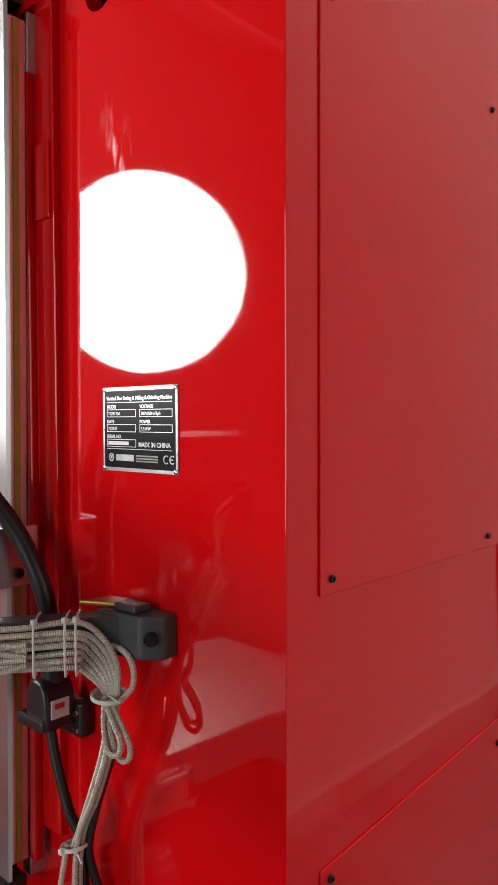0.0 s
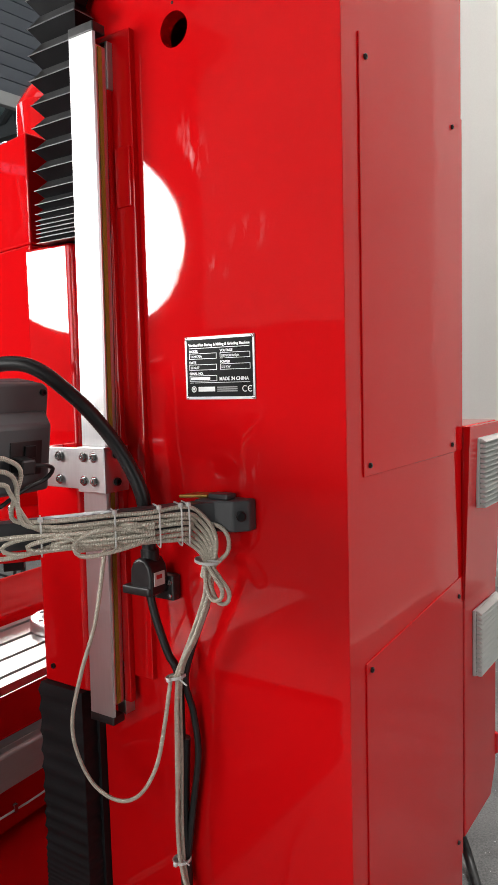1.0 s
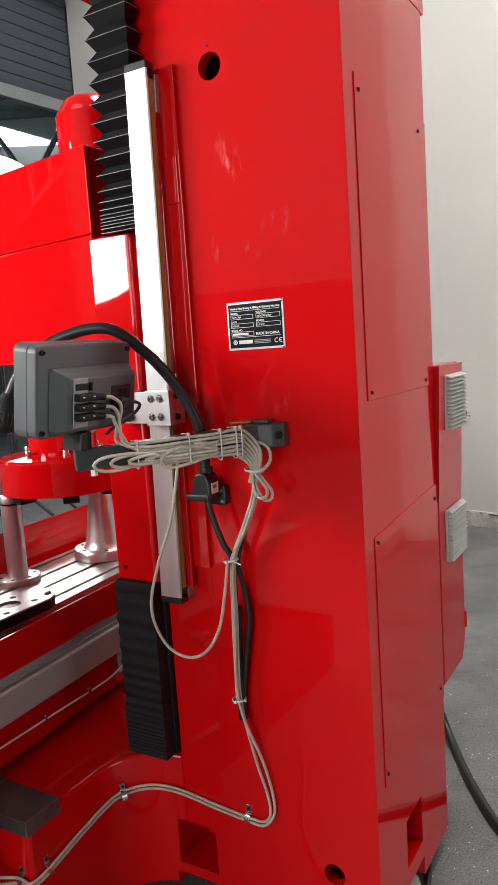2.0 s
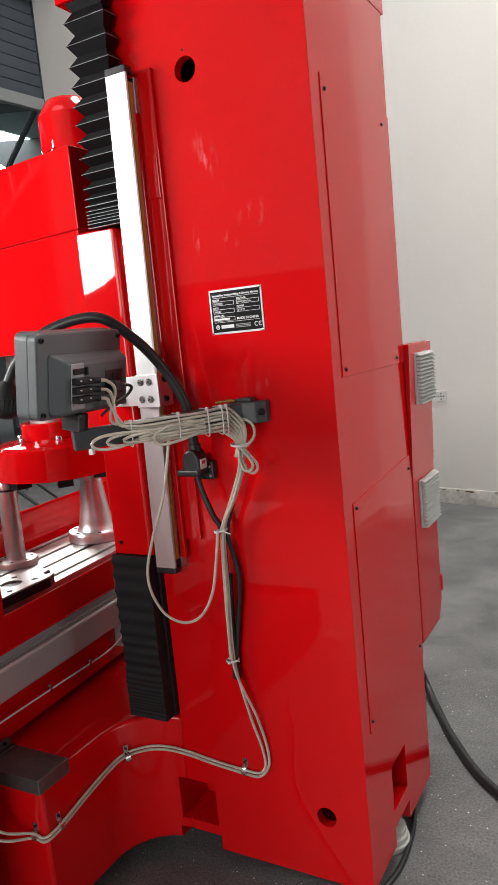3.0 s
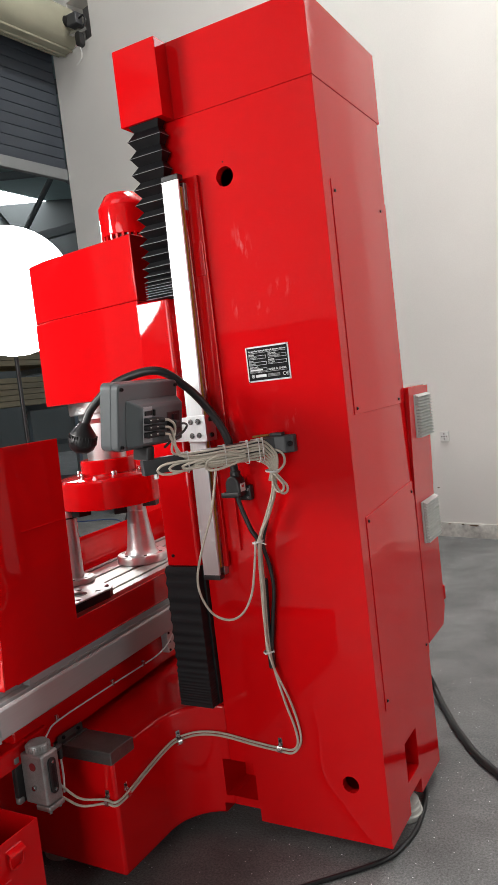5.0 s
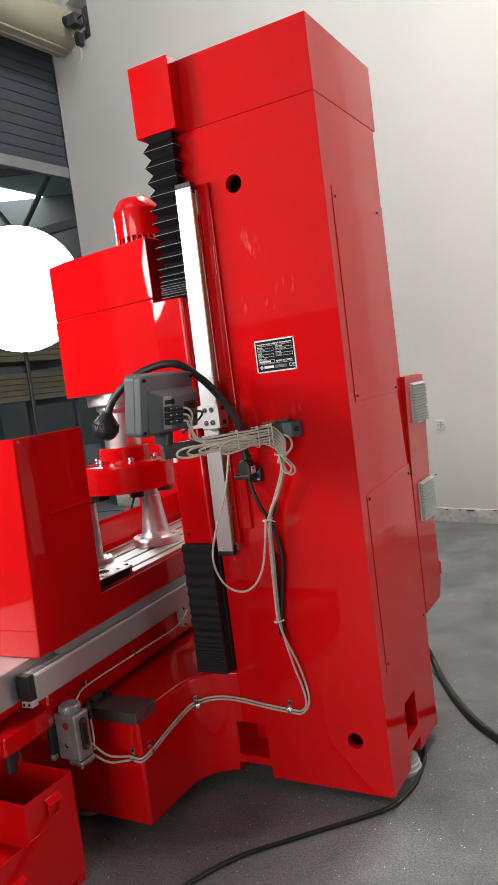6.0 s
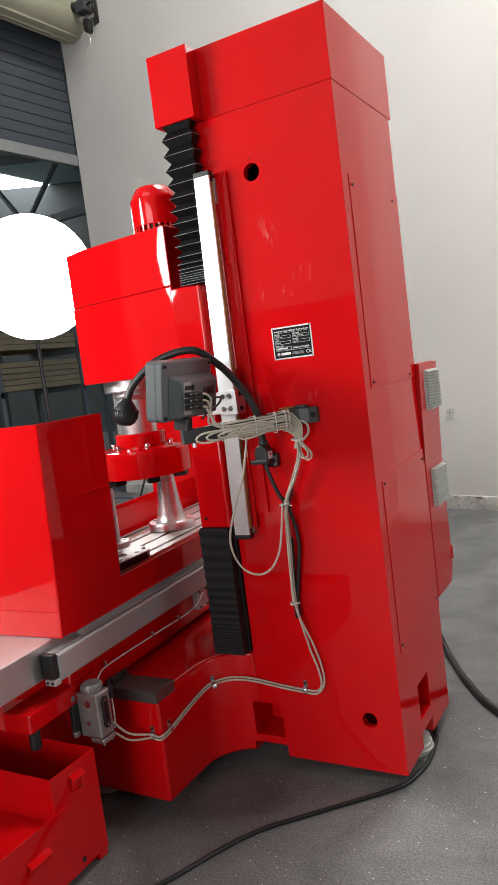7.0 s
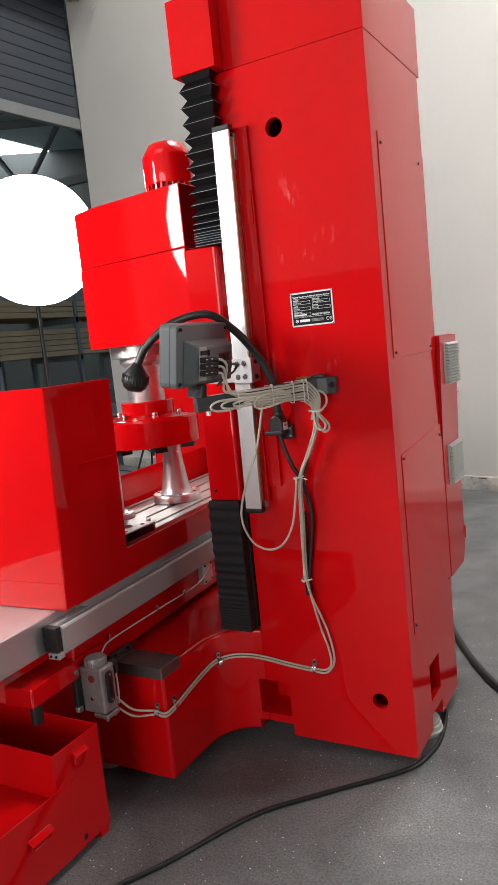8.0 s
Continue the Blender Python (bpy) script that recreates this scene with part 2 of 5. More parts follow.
def part(name, bm, material, parent=None, label="", angle=40):
    """Links a bmesh as one mesh object under a thing or a part."""
    me = bpy.data.meshes.new(name)
    bmesh.ops.recalc_face_normals(bm, faces=bm.faces)
    bm.to_mesh(me)
    bm.free()
    smooth(me, angle)
    me.materials.append(material)
    ob = new(name, me)
    ob.parent = parent
    if label:
        ob["label"] = label
    return ob


def thing(name, label, category, at=(0, 0, 0), group=""):
    ob = new(name)
    ob.empty_display_size = 0.05
    ob.location = at
    tagged(ob, label, category, group)
    return ob


def at_thing(ob, parent):
    """Puts a part built in world coordinates under a thing that stands elsewhere."""
    ob.parent = parent
    ob.matrix_parent_inverse = Matrix.Translation(-Vector(parent.location))
    return ob


def bevel(bm, width, seg=2, edges=None):
    if width > 0:
        bmesh.ops.bevel(bm, geom=list(edges if edges is not None else bm.edges), offset=width, segments=seg, profile=0.5, affect="EDGES", clamp_overlap=True)
    return bm


def box(x0, x1, y0, y1, z0, z1, r=0.003, seg=2, m=None):
    bm = bmesh.new()
    bmesh.ops.create_cube(bm, size=1, matrix=Matrix.Translation(((x0 + x1) / 2, (y0 + y1) / 2, (z0 + z1) / 2)) @ Matrix.Diagonal((abs(x1 - x0), abs(y1 - y0), abs(z1 - z0), 1)))
    bevel(bm, r, seg)
    if m is not None:
        bm.transform(m)
    return bm


def prism(outline, lo, hi, axis="z", r=0.003, seg=2, m=None):
    """A closed outline pushed along an axis from lo to hi."""
    bm = bmesh.new()

    def spot(a, b, c):
        return {"z": (a, b, c), "y": (a, c, b), "x": (c, a, b)}[axis]

    low = [bm.verts.new(spot(a, b, lo)) for a, b in outline]
    high = [bm.verts.new(spot(a, b, hi)) for a, b in outline]
    bm.faces.new(low)
    bm.faces.new(high)
    for i in range(len(low)):
        j = (i + 1) % len(low)
        bm.faces.new((low[i], low[j], high[j], high[i]))
    bmesh.ops.recalc_face_normals(bm, faces=bm.faces)
    if r:
        sharp = [e for e in bm.edges if e.calc_face_angle(0) > radians(25)]
        bevel(bm, r, seg, sharp)
    if m is not None:
        bm.transform(m)
    return bm


def aim(p0, p1):
    """The pose that carries the z axis from p0 towards p1."""
    d = Vector(p1) - Vector(p0)
    return Matrix.Translation(p0) @ d.to_track_quat("Z", "Y").to_matrix().to_4x4(), d.length


def lathe(profile, m=None, seg=32):
    """Turns a profile of (radius, height) round the z axis."""
    bm = bmesh.new()
    rings = []
    for r, z in profile:
        if r < 1e-6:
            rings.append([bm.verts.new((0, 0, z))])
        else:
            rings.append([bm.verts.new((r * math.cos(2 * math.pi * k / seg), r * math.sin(2 * math.pi * k / seg), z)) for k in range(seg)])
    for a, b in zip(rings, rings[1:]):
        for k in range(seg):
            j = (k + 1) % seg
            if len(a) == 1 and len(b) == 1:
                continue
            if len(a) == 1:
                bm.faces.new((a[0], b[k], b[j]))
            elif len(b) == 1:
                bm.faces.new((a[k], a[j], b[0]))
            else:
                bm.faces.new((a[k], a[j], b[j], b[k]))
    for ring, flip in ((rings[0], True), (rings[-1], False)):
        if len(ring) > 2:
            bm.faces.new(ring[::-1] if flip else ring)
    if m is not None:
        bm.transform(m)
    return bm


def rod(p0, p1, r, seg=16, edge=0.0):
    m, length = aim(p0, p1)
    e = min(edge, r * 0.5)
    prof = [(r - e, 0), (r, e), (r, length - e), (r - e, length)] if e else [(r, 0), (r, length)]
    return lathe(prof, m, seg)


def join(*parts):
    out = bmesh.new()
    for bm in parts:
        me = bpy.data.meshes.new("tmp")
        bm.to_mesh(me)
        bm.free()
        out.from_mesh(me)
        bpy.data.meshes.remove(me)
    return out


def curve_points(pts, step):
    """A smooth line through the given points, at even steps."""
    p = [Vector(q) for q in pts]
    p = [2 * p[0] - p[1]] + p + [2 * p[-1] - p[-2]]
    raw = []
    for i in range(1, len(p) - 2):
        a, b, c, d = p[i - 1], p[i], p[i + 1], p[i + 2]
        for k in range(24):
            t = k / 24
            raw.append(0.5 * (2 * b + (c - a) * t + (2 * a - 5 * b + 4 * c - d) * t * t + (3 * b - a - 3 * c + d) * t ** 3))
    raw.append(p[-2])
    out, left = [raw[0]], step
    for a, b in zip(raw, raw[1:]):
        d, length = b - a, (b - a).length
        done = 0.0
        while length - done >= left:
            done += left
            out.append(a + d * (done / length))
            left = step
        left -= length - done
    if (out[-1] - raw[-1]).length > step * 0.3:
        out.append(raw[-1])
    return out


def tube(pts, r, step=0.006, seg=10, ripple=0.0, pitch=0.005):
    """A round cable swept along a smooth line; ripple gives it corrugations."""
    if ripple:
        step = pitch / 2
    line = curve_points(pts, step)
    bm = bmesh.new()
    uv = bm.loops.layers.uv.new("UVMap")
    rings, run, up = [], [], None
    total = 0.0
    for i, c in enumerate(line):
        d = (line[min(i + 1, len(line) - 1)] - line[max(i - 1, 0)]).normalized()
        if up is None:
            up = d.orthogonal().normalized()
        up = (up - d * up.dot(d)).normalized()
        side = d.cross(up)
        rr = r - (ripple if ripple and i % 2 else 0)
        rings.append([bm.verts.new(c + rr * (math.cos(2 * math.pi * k / seg) * up + math.sin(2 * math.pi * k / seg) * side)) for k in range(seg)])
        if i:
            total += (c - line[i - 1]).length
        run.append(total)
    for i in range(len(rings) - 1):
        for k in range(seg):
            j = (k + 1) % seg
            f = bm.faces.new((rings[i][k], rings[i][j], rings[i + 1][j], rings[i + 1][k]))
            for loop, (u, v) in zip(f.loops, ((k, i), (k + 1, i), (k + 1, i + 1), (k, i + 1))):
                loop[uv].uv = (u / seg, run[v])
    bm.faces.new(rings[0][::-1])
    bm.faces.new(rings[-1])
    return bm


def arc(cx, cy, r, a0, a1, n=6):
    return [(cx + r * math.cos(radians(a0 + (a1 - a0) * k / n)), cy + r * math.sin(radians(a0 + (a1 - a0) * k / n))) for k in range(n + 1)]


def carve(ob, *tools):
    """Cuts closed shapes out of a mesh for good."""
    for bm in tools:
        me = bpy.data.meshes.new("cut")
        bmesh.ops.recalc_face_normals(bm, faces=bm.faces)
        bm.to_mesh(me)
        bm.free()
        cut = bpy.data.objects.new("cut", me)
        scene.collection.objects.link(cut)
        mod = ob.modifiers.new("cut", "BOOLEAN")
        mod.operation, mod.solver, mod.object = "DIFFERENCE", "EXACT", cut
        bpy.context.view_layer.update()
        done = bpy.data.meshes.new_from_object(ob.evaluated_get(bpy.context.evaluated_depsgraph_get()))
        ob.modifiers.remove(mod)
        old = ob.data
        ob.data = done
        bpy.data.meshes.remove(old)
        bpy.data.objects.remove(cut)
        bpy.data.meshes.remove(me)
    smooth(ob.data, 40)
    return ob


def cap_screw(name, p, axis, r, parent, material=BOLT, h=None):
    """A socket head screw with its hexagon socket, standing proud along an axis."""
    h = h or r * 0.8
    m, _ = aim(p, Vector(p) + Vector(axis))
    s = r * 0.5
    bm = lathe([(0, -0.002), (r, -0.002), (r, h * 0.8), (r * 0.86, h), (s, h), (s * 0.9, h * 0.35), (0, h * 0.35)], m, 14)
    return part(name, bm, material, parent)

# ---- the place ----
BACK = [(-4.66, 4.555), (0.98, 3.03)]
FAR = Matrix.Translation((0.697, -1.777, 1.208)) @ Matrix.Diagonal((1.123, 1.123, 1.123, 1)) @ Matrix.Translation((-0.697, 1.777, -1.208))
SHUT = Matrix.Translation((-4.66, 4.555, 0)) @ Matrix.Rotation(radians(-4.5), 4, "Z") @ Matrix.Translation((4.66, -4.555, 0)) @ FAR


def wall_between(name, a, b, z0, z1, thick, label, material=WALL, holes=()):
    """A wall from a to b with its thickness to the left of the way; holes are (from, to, low, high) along it."""
    a, b = Vector((*a, 0)), Vector((*b, 0))
    length = (b - a).length
    ang = math.atan2((b - a).y, (b - a).x)
    m = Matrix.Translation(a) @ Matrix.Rotation(ang, 4, "Z")
    ob = part(name, box(0, length, 0, thick, z0, z1, 0, m=m), material)
    if holes:
        carve(ob, *[box(u0, u1, -0.1, thick + 0.1, v0, v1, 0, m=m) for u0, u1, v0, v1 in holes])
    return tagged(ob, label, "wall", kind="structure")


floor = tagged(part("floor", box(-26, 6.2, -9, 16, -0.12, 0, 0), FLOOR), "dark grey painted concrete floor with bright chips", "floor", kind="structure")
wall_between("wall_back", BACK[0], BACK[1], 0, 8, 0.2, "matt white plastered wall behind the machine", holes=[(0.34, 0.70, 4.78, 5.24)])
# The high opening is added for its fill lamp.
wall_between("wall_right", (0.98, 3.4), (0.98, 1.0), 0, 8, 0.2, "white plastered side wall with an added high opening for a fill lamp", SIDE_WALL, holes=[(0.9, 2.3, 3.1, 4.3)])
# Unseen return wall added to close the hall, with a fill lamp's opening.
wall_between("wall_return", (1.18, 1.0), (6, 1.0), 0, 8, 0.2, "added unseen return wall, coloured dark as unlit, with a fill lamp opening", UNLIT_GREY, holes=[(0.1, 0.7, 0.8, 2.8)])
# Unseen side wall added too, opened for the weak fill lamp.
wall_between("wall_side", (6, 1.2), (6, -7), 0, 8, 0.2, "added unseen side wall, coloured dark as unlit, with a fill lamp opening", UNLIT_GREY, holes=[(0.45, 2.65, 0.7, 2.8)])
# Unseen front wall, its doorway added for the fill lamp.
wall_between("wall_front", (6.2, -7), (-5.8, -7), 0, 8, 0.2, "added unseen front wall with a wide opening for a fill lamp", SIDE_WALL, holes=[(4.6, 8.4, -0.1, 3.4)])
# Unseen dark panel added to shape the reflection in the column's flank.
dark_band = part("unseen_dark_band", box(-5.5, -2.3, -6.998, -6.985, 0, 1.95, 0.002), UNLIT_GREY)
tagged(dark_band, "added unseen dark panel that darkens the lower part of the reflection", "wall", kind="structure")
wall_between("wall_left", (-5.55, -7), (-4.63, 4.6), 0, 8, 0.2, "plastered wall coloured dark as unlit, with a wide roller shutter doorway", UNLIT_GREY, holes=[(4.6, 11.9, -0.1, 4.9)])
# Unseen ceiling added to close the hall; its holes admit the fill lamps.
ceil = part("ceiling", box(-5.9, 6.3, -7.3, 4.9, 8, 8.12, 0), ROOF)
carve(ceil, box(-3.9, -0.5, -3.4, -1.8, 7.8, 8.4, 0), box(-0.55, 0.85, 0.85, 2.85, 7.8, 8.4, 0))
tagged(ceil, "added unseen sheet ceiling with openings for fill lamps", "ceiling", kind="structure")
d = (Vector(BACK[1]) - Vector(BACK[0])).normalized()
ang = math.atan2(d.y, d.x)
skirt_m = Matrix.Translation((*BACK[0], 0)) @ Matrix.Rotation(ang, 4, "Z")
sk = part("baseboard", prism([(0, 0), (-0.014, 0), (-0.014, 0.085), (-0.008, 0.098), (0, 0.1)], 0.02, 5.83, axis="x", r=0, m=skirt_m), SKIRT)
tagged(sk, "scuffed white skirting along the wall", "skirting", kind="structure")
sk2 = part("baseboard", box(0.966, 0.98, 1.0, 3.01, 0, 0.1, 0.002), SKIRT)
tagged(sk2, "scuffed white skirting along the side wall", "skirting", kind="structure")


CHIP = mat("bare_brown_plaster", (0.16, 0.11, 0.07), 0.9, vary=0.3, scale=30)
rng = random.Random(8)
for u, z, half, high in ((4.285, 0.088, 0.042, 0.006), (4.20, 0.092, 0.012, 0.003), (4.10, 0.09, 0.016, 0.003), (4.03, 0.345, 0.010, 0.006), (4.47, 0.094, 0.02, 0.003)):
    ring = [(u + half * math.cos(a) * rng.uniform(0.7, 1.1), z + high * math.sin(a) * rng.uniform(0.5, 1.2)) for a in [2 * math.pi * k / 11 for k in range(11)]]
    flake = part("wall_chip", prism(ring, -0.0158 if z < 0.2 else -0.0012, -0.008 if z < 0.2 else 0.002, axis="y", r=0, m=skirt_m), CHIP)
    tagged(flake, "chipped patch of bare brown plaster by the skirting", "wall damage", kind="structure")


def roller_shutter():
    t = thing("roller_shutter", "slate grey steel roller shutter, rolled half way up", "roller shutter", (-4.06, 0.7, 3.3))
    y0, y1 = -2.4, 3.852
    z = 3.42
    while z < 4.58:
        o = prism([(-4.098, z), (-4.088, z + 0.004), (-4.083, z + 0.05), (-4.087, z + 0.094), (-4.098, z + 0.0975), (-4.115, z + 0.0975), (-4.112, z)], y0, y1, axis="y", r=0)
        at_thing(part("slat", o, SHUTTER), t)
        z += 0.098
    at_thing(part("bottom_bar", box(-4.125, -4.07, y0, y1, 3.32, 3.42, 0.004), mat("grey_bottom_bar", (0.22, 0.23, 0.235), 0.45, vary=0.05), None, "paler grey bottom bar"), t)
    drum = prism(arc(-3.84, 4.57, 0.2, 0, 342, 18), -2.5, 3.80, axis="y", r=0)
    at_thing(part("drum_cover", drum, DRUM, None, "beige ribbed steel drum cover"), t)
    for a in (190, 215, 240, 265, 290):
        c = Vector((-3.84 + 0.202 * math.cos(radians(a)), 0, 4.57 + 0.202 * math.sin(radians(a))))
        at_thing(part("rib", rod((c.x, -2.5, c.z), (c.x, 3.80, c.z), 0.012, 8), DRUM), t)
    at_thing(part("guide_rail", box(-4.20, -4.13, 3.83, 3.856, 3.43, 4.5, 0.003), SHUTTER), t)
    t.matrix_basis = SHUT @ t.matrix_basis
    return t


roller_shutter()


def shutter_motor():
    t = thing("shutter_motor", "black chain hoist motor of the roller shutter", "motor", (-3.5, 3.72, 4.45))
    p = Vector((-3.62, 3.66, 4.54))
    for nm, o, mt in (
        ("motor_body", rod(p + Vector((-0.20, -0.06, 0.05)), p + Vector((0.02, 0, -0.02)), 0.068, 20, 0.01), BLACK_PLASTIC),
        ("end_cap", rod(p + Vector((-0.225, -0.065, 0.055)), p + Vector((-0.2, -0.06, 0.05)), 0.05, 16, 0.005), ZINC),
        ("gearbox", box(p.x, p.x + 0.17, p.y - 0.06, p.y + 0.07, p.z - 0.10, p.z + 0.05, 0.012), ARM_GREY),
        ("bracket", box(p.x - 0.06, p.x + 0.2, p.y + 0.02, p.y + 0.09, p.z - 0.16, p.z - 0.12, 0.004), ZINC),
        ("control_box", prism(arc(p.x + 0.13, p.z - 0.24, 0.052, 20, 160, 8) + arc(p.x + 0.13, p.z - 0.33, 0.045, 200, 340, 8), p.y - 0.03, p.y + 0.06, axis="y", r=0.008), BLACK_PLASTIC),
        ("hook", tube([(p.x + 0.16, p.y, p.z - 0.03), (p.x + 0.25, p.y, p.z - 0.02), (p.x + 0.28, p.y, p.z - 0.10), (p.x + 0.22, p.y, p.z - 0.16), (p.x + 0.15, p.y, p.z - 0.14)], 0.014), BLACK_PLASTIC),
        ("pull_wire", tube([(p.x + 0.12, p.y, p.z - 0.37), (p.x + 0.15, p.y, p.z - 0.47), (p.x + 0.12, p.y, p.z - 0.54), (p.x + 0.04, p.y, p.z - 0.58)], 0.005, seg=6), TIE),
    ):
        c = p + Vector((-0.05, 0, 0.02))
        o.transform(Matrix.Translation(c + Vector((0.02, 0, 0.0))) @ Matrix.Diagonal((0.66, 0.66, 0.66, 1)) @ Matrix.Translation(-c))
        at_thing(part(nm, o, mt), t)
    t.matrix_basis = SHUT @ t.matrix_basis
    return t


shutter_motor()
hole_back = Matrix.Translation((*BACK[0], 0)) @ Matrix.Rotation(ang, 4, "Z")
# Panel added behind the hole: blocks the sky, dark colour gives its shade.
tagged(part("opening_dark_back", box(0.2, 0.8, 0.205, 0.3, 4.7, 5.35, 0, m=hole_back), UNLIT_GREY), "added dark panel that blocks and shades the opening cut in the wall", "wall", kind="structure")


def wall_socket():
    p = Matrix.Translation((-0.686, 3.478, 0.708)) @ Matrix.Rotation(ang, 4, "Z")
    t = thing("wall_socket", "white square wall socket plate with round holes", "socket", p.translation)
    pl = box(-0.034, 0.034, -0.008, 0.004, -0.034, 0.034, 0.003, m=p)
    at_thing(part("plate", pl, mat("white_switch_plastic", (0.75, 0.75, 0.73), 0.35, vary=0.02)), t)
    for a, b in ((-0.018, 0), (0.018, 0), (0, 0.018), (0, -0.018), (0, 0)):
        at_thing(part("hole", rod(p @ Vector((a, -0.0092, b)), p @ Vector((a, -0.007, b)), 0.0048, 10), GUM), t)
    return t


wall_socket()


# ---- the hall beyond the shutter ----
def next_hall():
    # Walls given a very low grey, so the hall's dimness sits in their colour.
    far = part("wall_beyond", box(-20.2, -20, -8, 12, 0, 7, 0), mat("far_wall_dimmed_grey", (0.09, 0.10, 0.10), 0.8, vary=0.1, scale=1))
    tagged(far, "end wall of the next hall, its dimness put in as dark grey", "wall", kind="structure")
    side = part("wall_beyond", box(-20, -4.3, 11.8, 12, 0, 7, 0), mat("side_wall_dimmed_grey", (0.09, 0.10, 0.10), 0.8, vary=0.1, scale=1))
    tagged(side, "side wall of the next hall, its dimness put in as dark grey", "wall", kind="structure")
    side = part("wall_beyond", box(-20, -4.3, -8.2, -8, 0, 7, 0), mat("side_wall_dimmed_grey", (0.09, 0.10, 0.10), 0.8, vary=0.1, scale=1))
    tagged(side, "side wall of the next hall, its dimness put in as dark grey", "wall", kind="structure")
    t = thing("hall_roof", "pale blue ribbed roof sheets with bright roof lights", "roof", (-12, 2, 6))
    slope = Matrix.Translation((-4.3, 0, 4.9)) @ Matrix.Rotation(radians(9), 4, "Y")
    teal = mat("pale_roof_sheet", (0.40, 0.55, 0.55), 0.6, vary=0.08, scale=2)
    for k in range(8):
        y0 = -8 + 2.5 * k
        for i, (x0, x1) in enumerate(((-16, -9.4), (-9.4, -7.5), (-7.5, 0))):
            if i == 1:
                at_thing(part("roof_light", box(x0, x1, y0, y0 + 2.35, 0.0, 0.02, 0, m=slope), ROOFLIGHT, None, "bright translucent roof light"), t)
            else:
                at_thing(part("roof_sheet", box(x0, x1, y0, y0 + 2.5, 0.02, 0.06, 0, m=slope), teal), t)
    for k in range(5):
        y = -5.5 + 3.6 * k
        tr = thing("roof_truss", "dark grey steel roof truss in the next hall", "roof truss", (-12, y, 5), "roof trusses")
        at_thing(part("bottom_chord", box(-20, -4.3, y - 0.06, y + 0.06, 4.35, 4.5, 0.004), STEELWORK), tr)
        at_thing(part("top_chord", box(-16, 0, y - 0.06, y + 0.06, -0.16, -0.03, 0.004, m=slope), STEELWORK), tr)
        for j in range(6):
            x = -5.4 - 2.2 * j
            up = 4.85 + (-x - 4.3) * math.tan(radians(9))
            at_thing(part("brace", rod((x, y, 4.45), (x - 1.1, y, up + 0.15), 0.05, 8), STEELWORK), tr)
            at_thing(part("brace", rod((x - 2.2, y, 4.45), (x - 1.1, y, up + 0.15), 0.05, 8), STEELWORK), tr)
    for k in range(3):
        x = -8.5 - 3.8 * k
        pt = thing("steel_column", "dark grey steel column in the next hall", "column", (x, 6.4, 0), "hall columns")
        at_thing(part("shaft", box(x - 0.1, x + 0.1, 6.3, 6.5, 0, 5.2, 0.004), STEELWORK), pt)
    rng = random.Random(5)
    for k, (x, y) in enumerate(((-7.0, 2.6), (-7.0, 6.2), (-8.6, 4.5))):
        rk = thing("timber_rack", "dark steel rack stacked with rough sawn boards", "rack", (x, y, 0), "timber racks")
        for px in (-0.45, 0.45):
            for py in (-1.5, 0, 1.5):
                at_thing(part("post", box(x + px - 0.03, x + px + 0.03, y + py - 0.03, y + py + 0.03, 0, 2.3, 0.003), STEELWORK), rk)
        for lev in (0.12, 0.64, 1.16, 1.68):
            for py in (-1.5, 0, 1.5):
                at_thing(part("beam", box(x - 0.48, x + 0.48, y + py - 0.035, y + py + 0.035, lev - 0.08, lev, 0.003), STEELWORK), rk)
            for i in range(6 if lev > 1 else 0):
                for j in range(5 if lev < 1.5 else 3):
                    w = 0.145
                    bx = x - 0.45 + 0.152 * i
                    bz = lev + 0.074 * j + 0.001
                    s = rng.uniform(-0.15, 0.15)
                    b = part("board", box(bx, bx + w, y - 1.65 + s, y + 1.65 + s, bz, bz + 0.068, 0.003, 1), TIMBER)
                    tagged(b, "rough sawn pale timber board", "board", "stacked boards")


standing = set(scene.objects)
next_hall()
LOW = Matrix.Diagonal((1, 1, 1, 1))
LOW[0][0], LOW[0][3], LOW[1][1], LOW[1][3], LOW[2][2] = 1.123, -0.123 * 0.697, 1.123, 0.123 * 1.777, 1.123
for o in scene.objects:
    if o not in standing and o.parent is None:
        o.matrix_basis = (FAR if o.name.startswith(("hall_roof", "roof_truss")) else LOW) @ o.matrix_basis

# ---- the machine: column ----
machine = thing("boring_machine", "tall glossy red vertical boring and milling machine", "machine tool")
column = part("column", prism([(0, 0), (0, 0.445), (-0.446, 0.445), (-0.446, 0)], 0.04, 1.897, r=0.0009, seg=2), RED_COLUMN, machine)
POCKETS = [(-0.471, -0.372, -0.05, 0.11, 0.098, 0.202), (-0.478, -0.368, -0.05, 0.16, 0.02, 0.075)]
carve(
    column,
    box(-0.40, -0.05, 0.022, 0.40, 0.27, 1.85, 0),
    box(-0.16, -0.04, 0.022, 0.14, 0.15, 0.25, 0),
    rod((-0.255, -0.06, 1.728), (-0.255, 0.05, 1.728), 0.024, 28),
    rod((-0.095, -0.01, 0.19), (-0.095, 0.05, 0.19), 0.022, 28),
    *[box(*p, 0) for p in POCKETS],
    box(-0.13, 0.01, 0.155, 0.255, 0.125, 0.232, 0),
    box(-0.16, 0.01, 0.155, 0.262, 0.02, 0.085, 0),
)
part("pin_hole", rod((-0.256, -0.0006, 1.7635), (-0.256, 0.004, 1.7635), 0.0022, 10), GUM, column)
# the machined strip that carries the scale stands proud of the column's flank
ways = part("machined_strip", box(-0.430, -0.329, -0.010, 0.002, 0.79, 1.748, 0.0012, 2), RED, column)
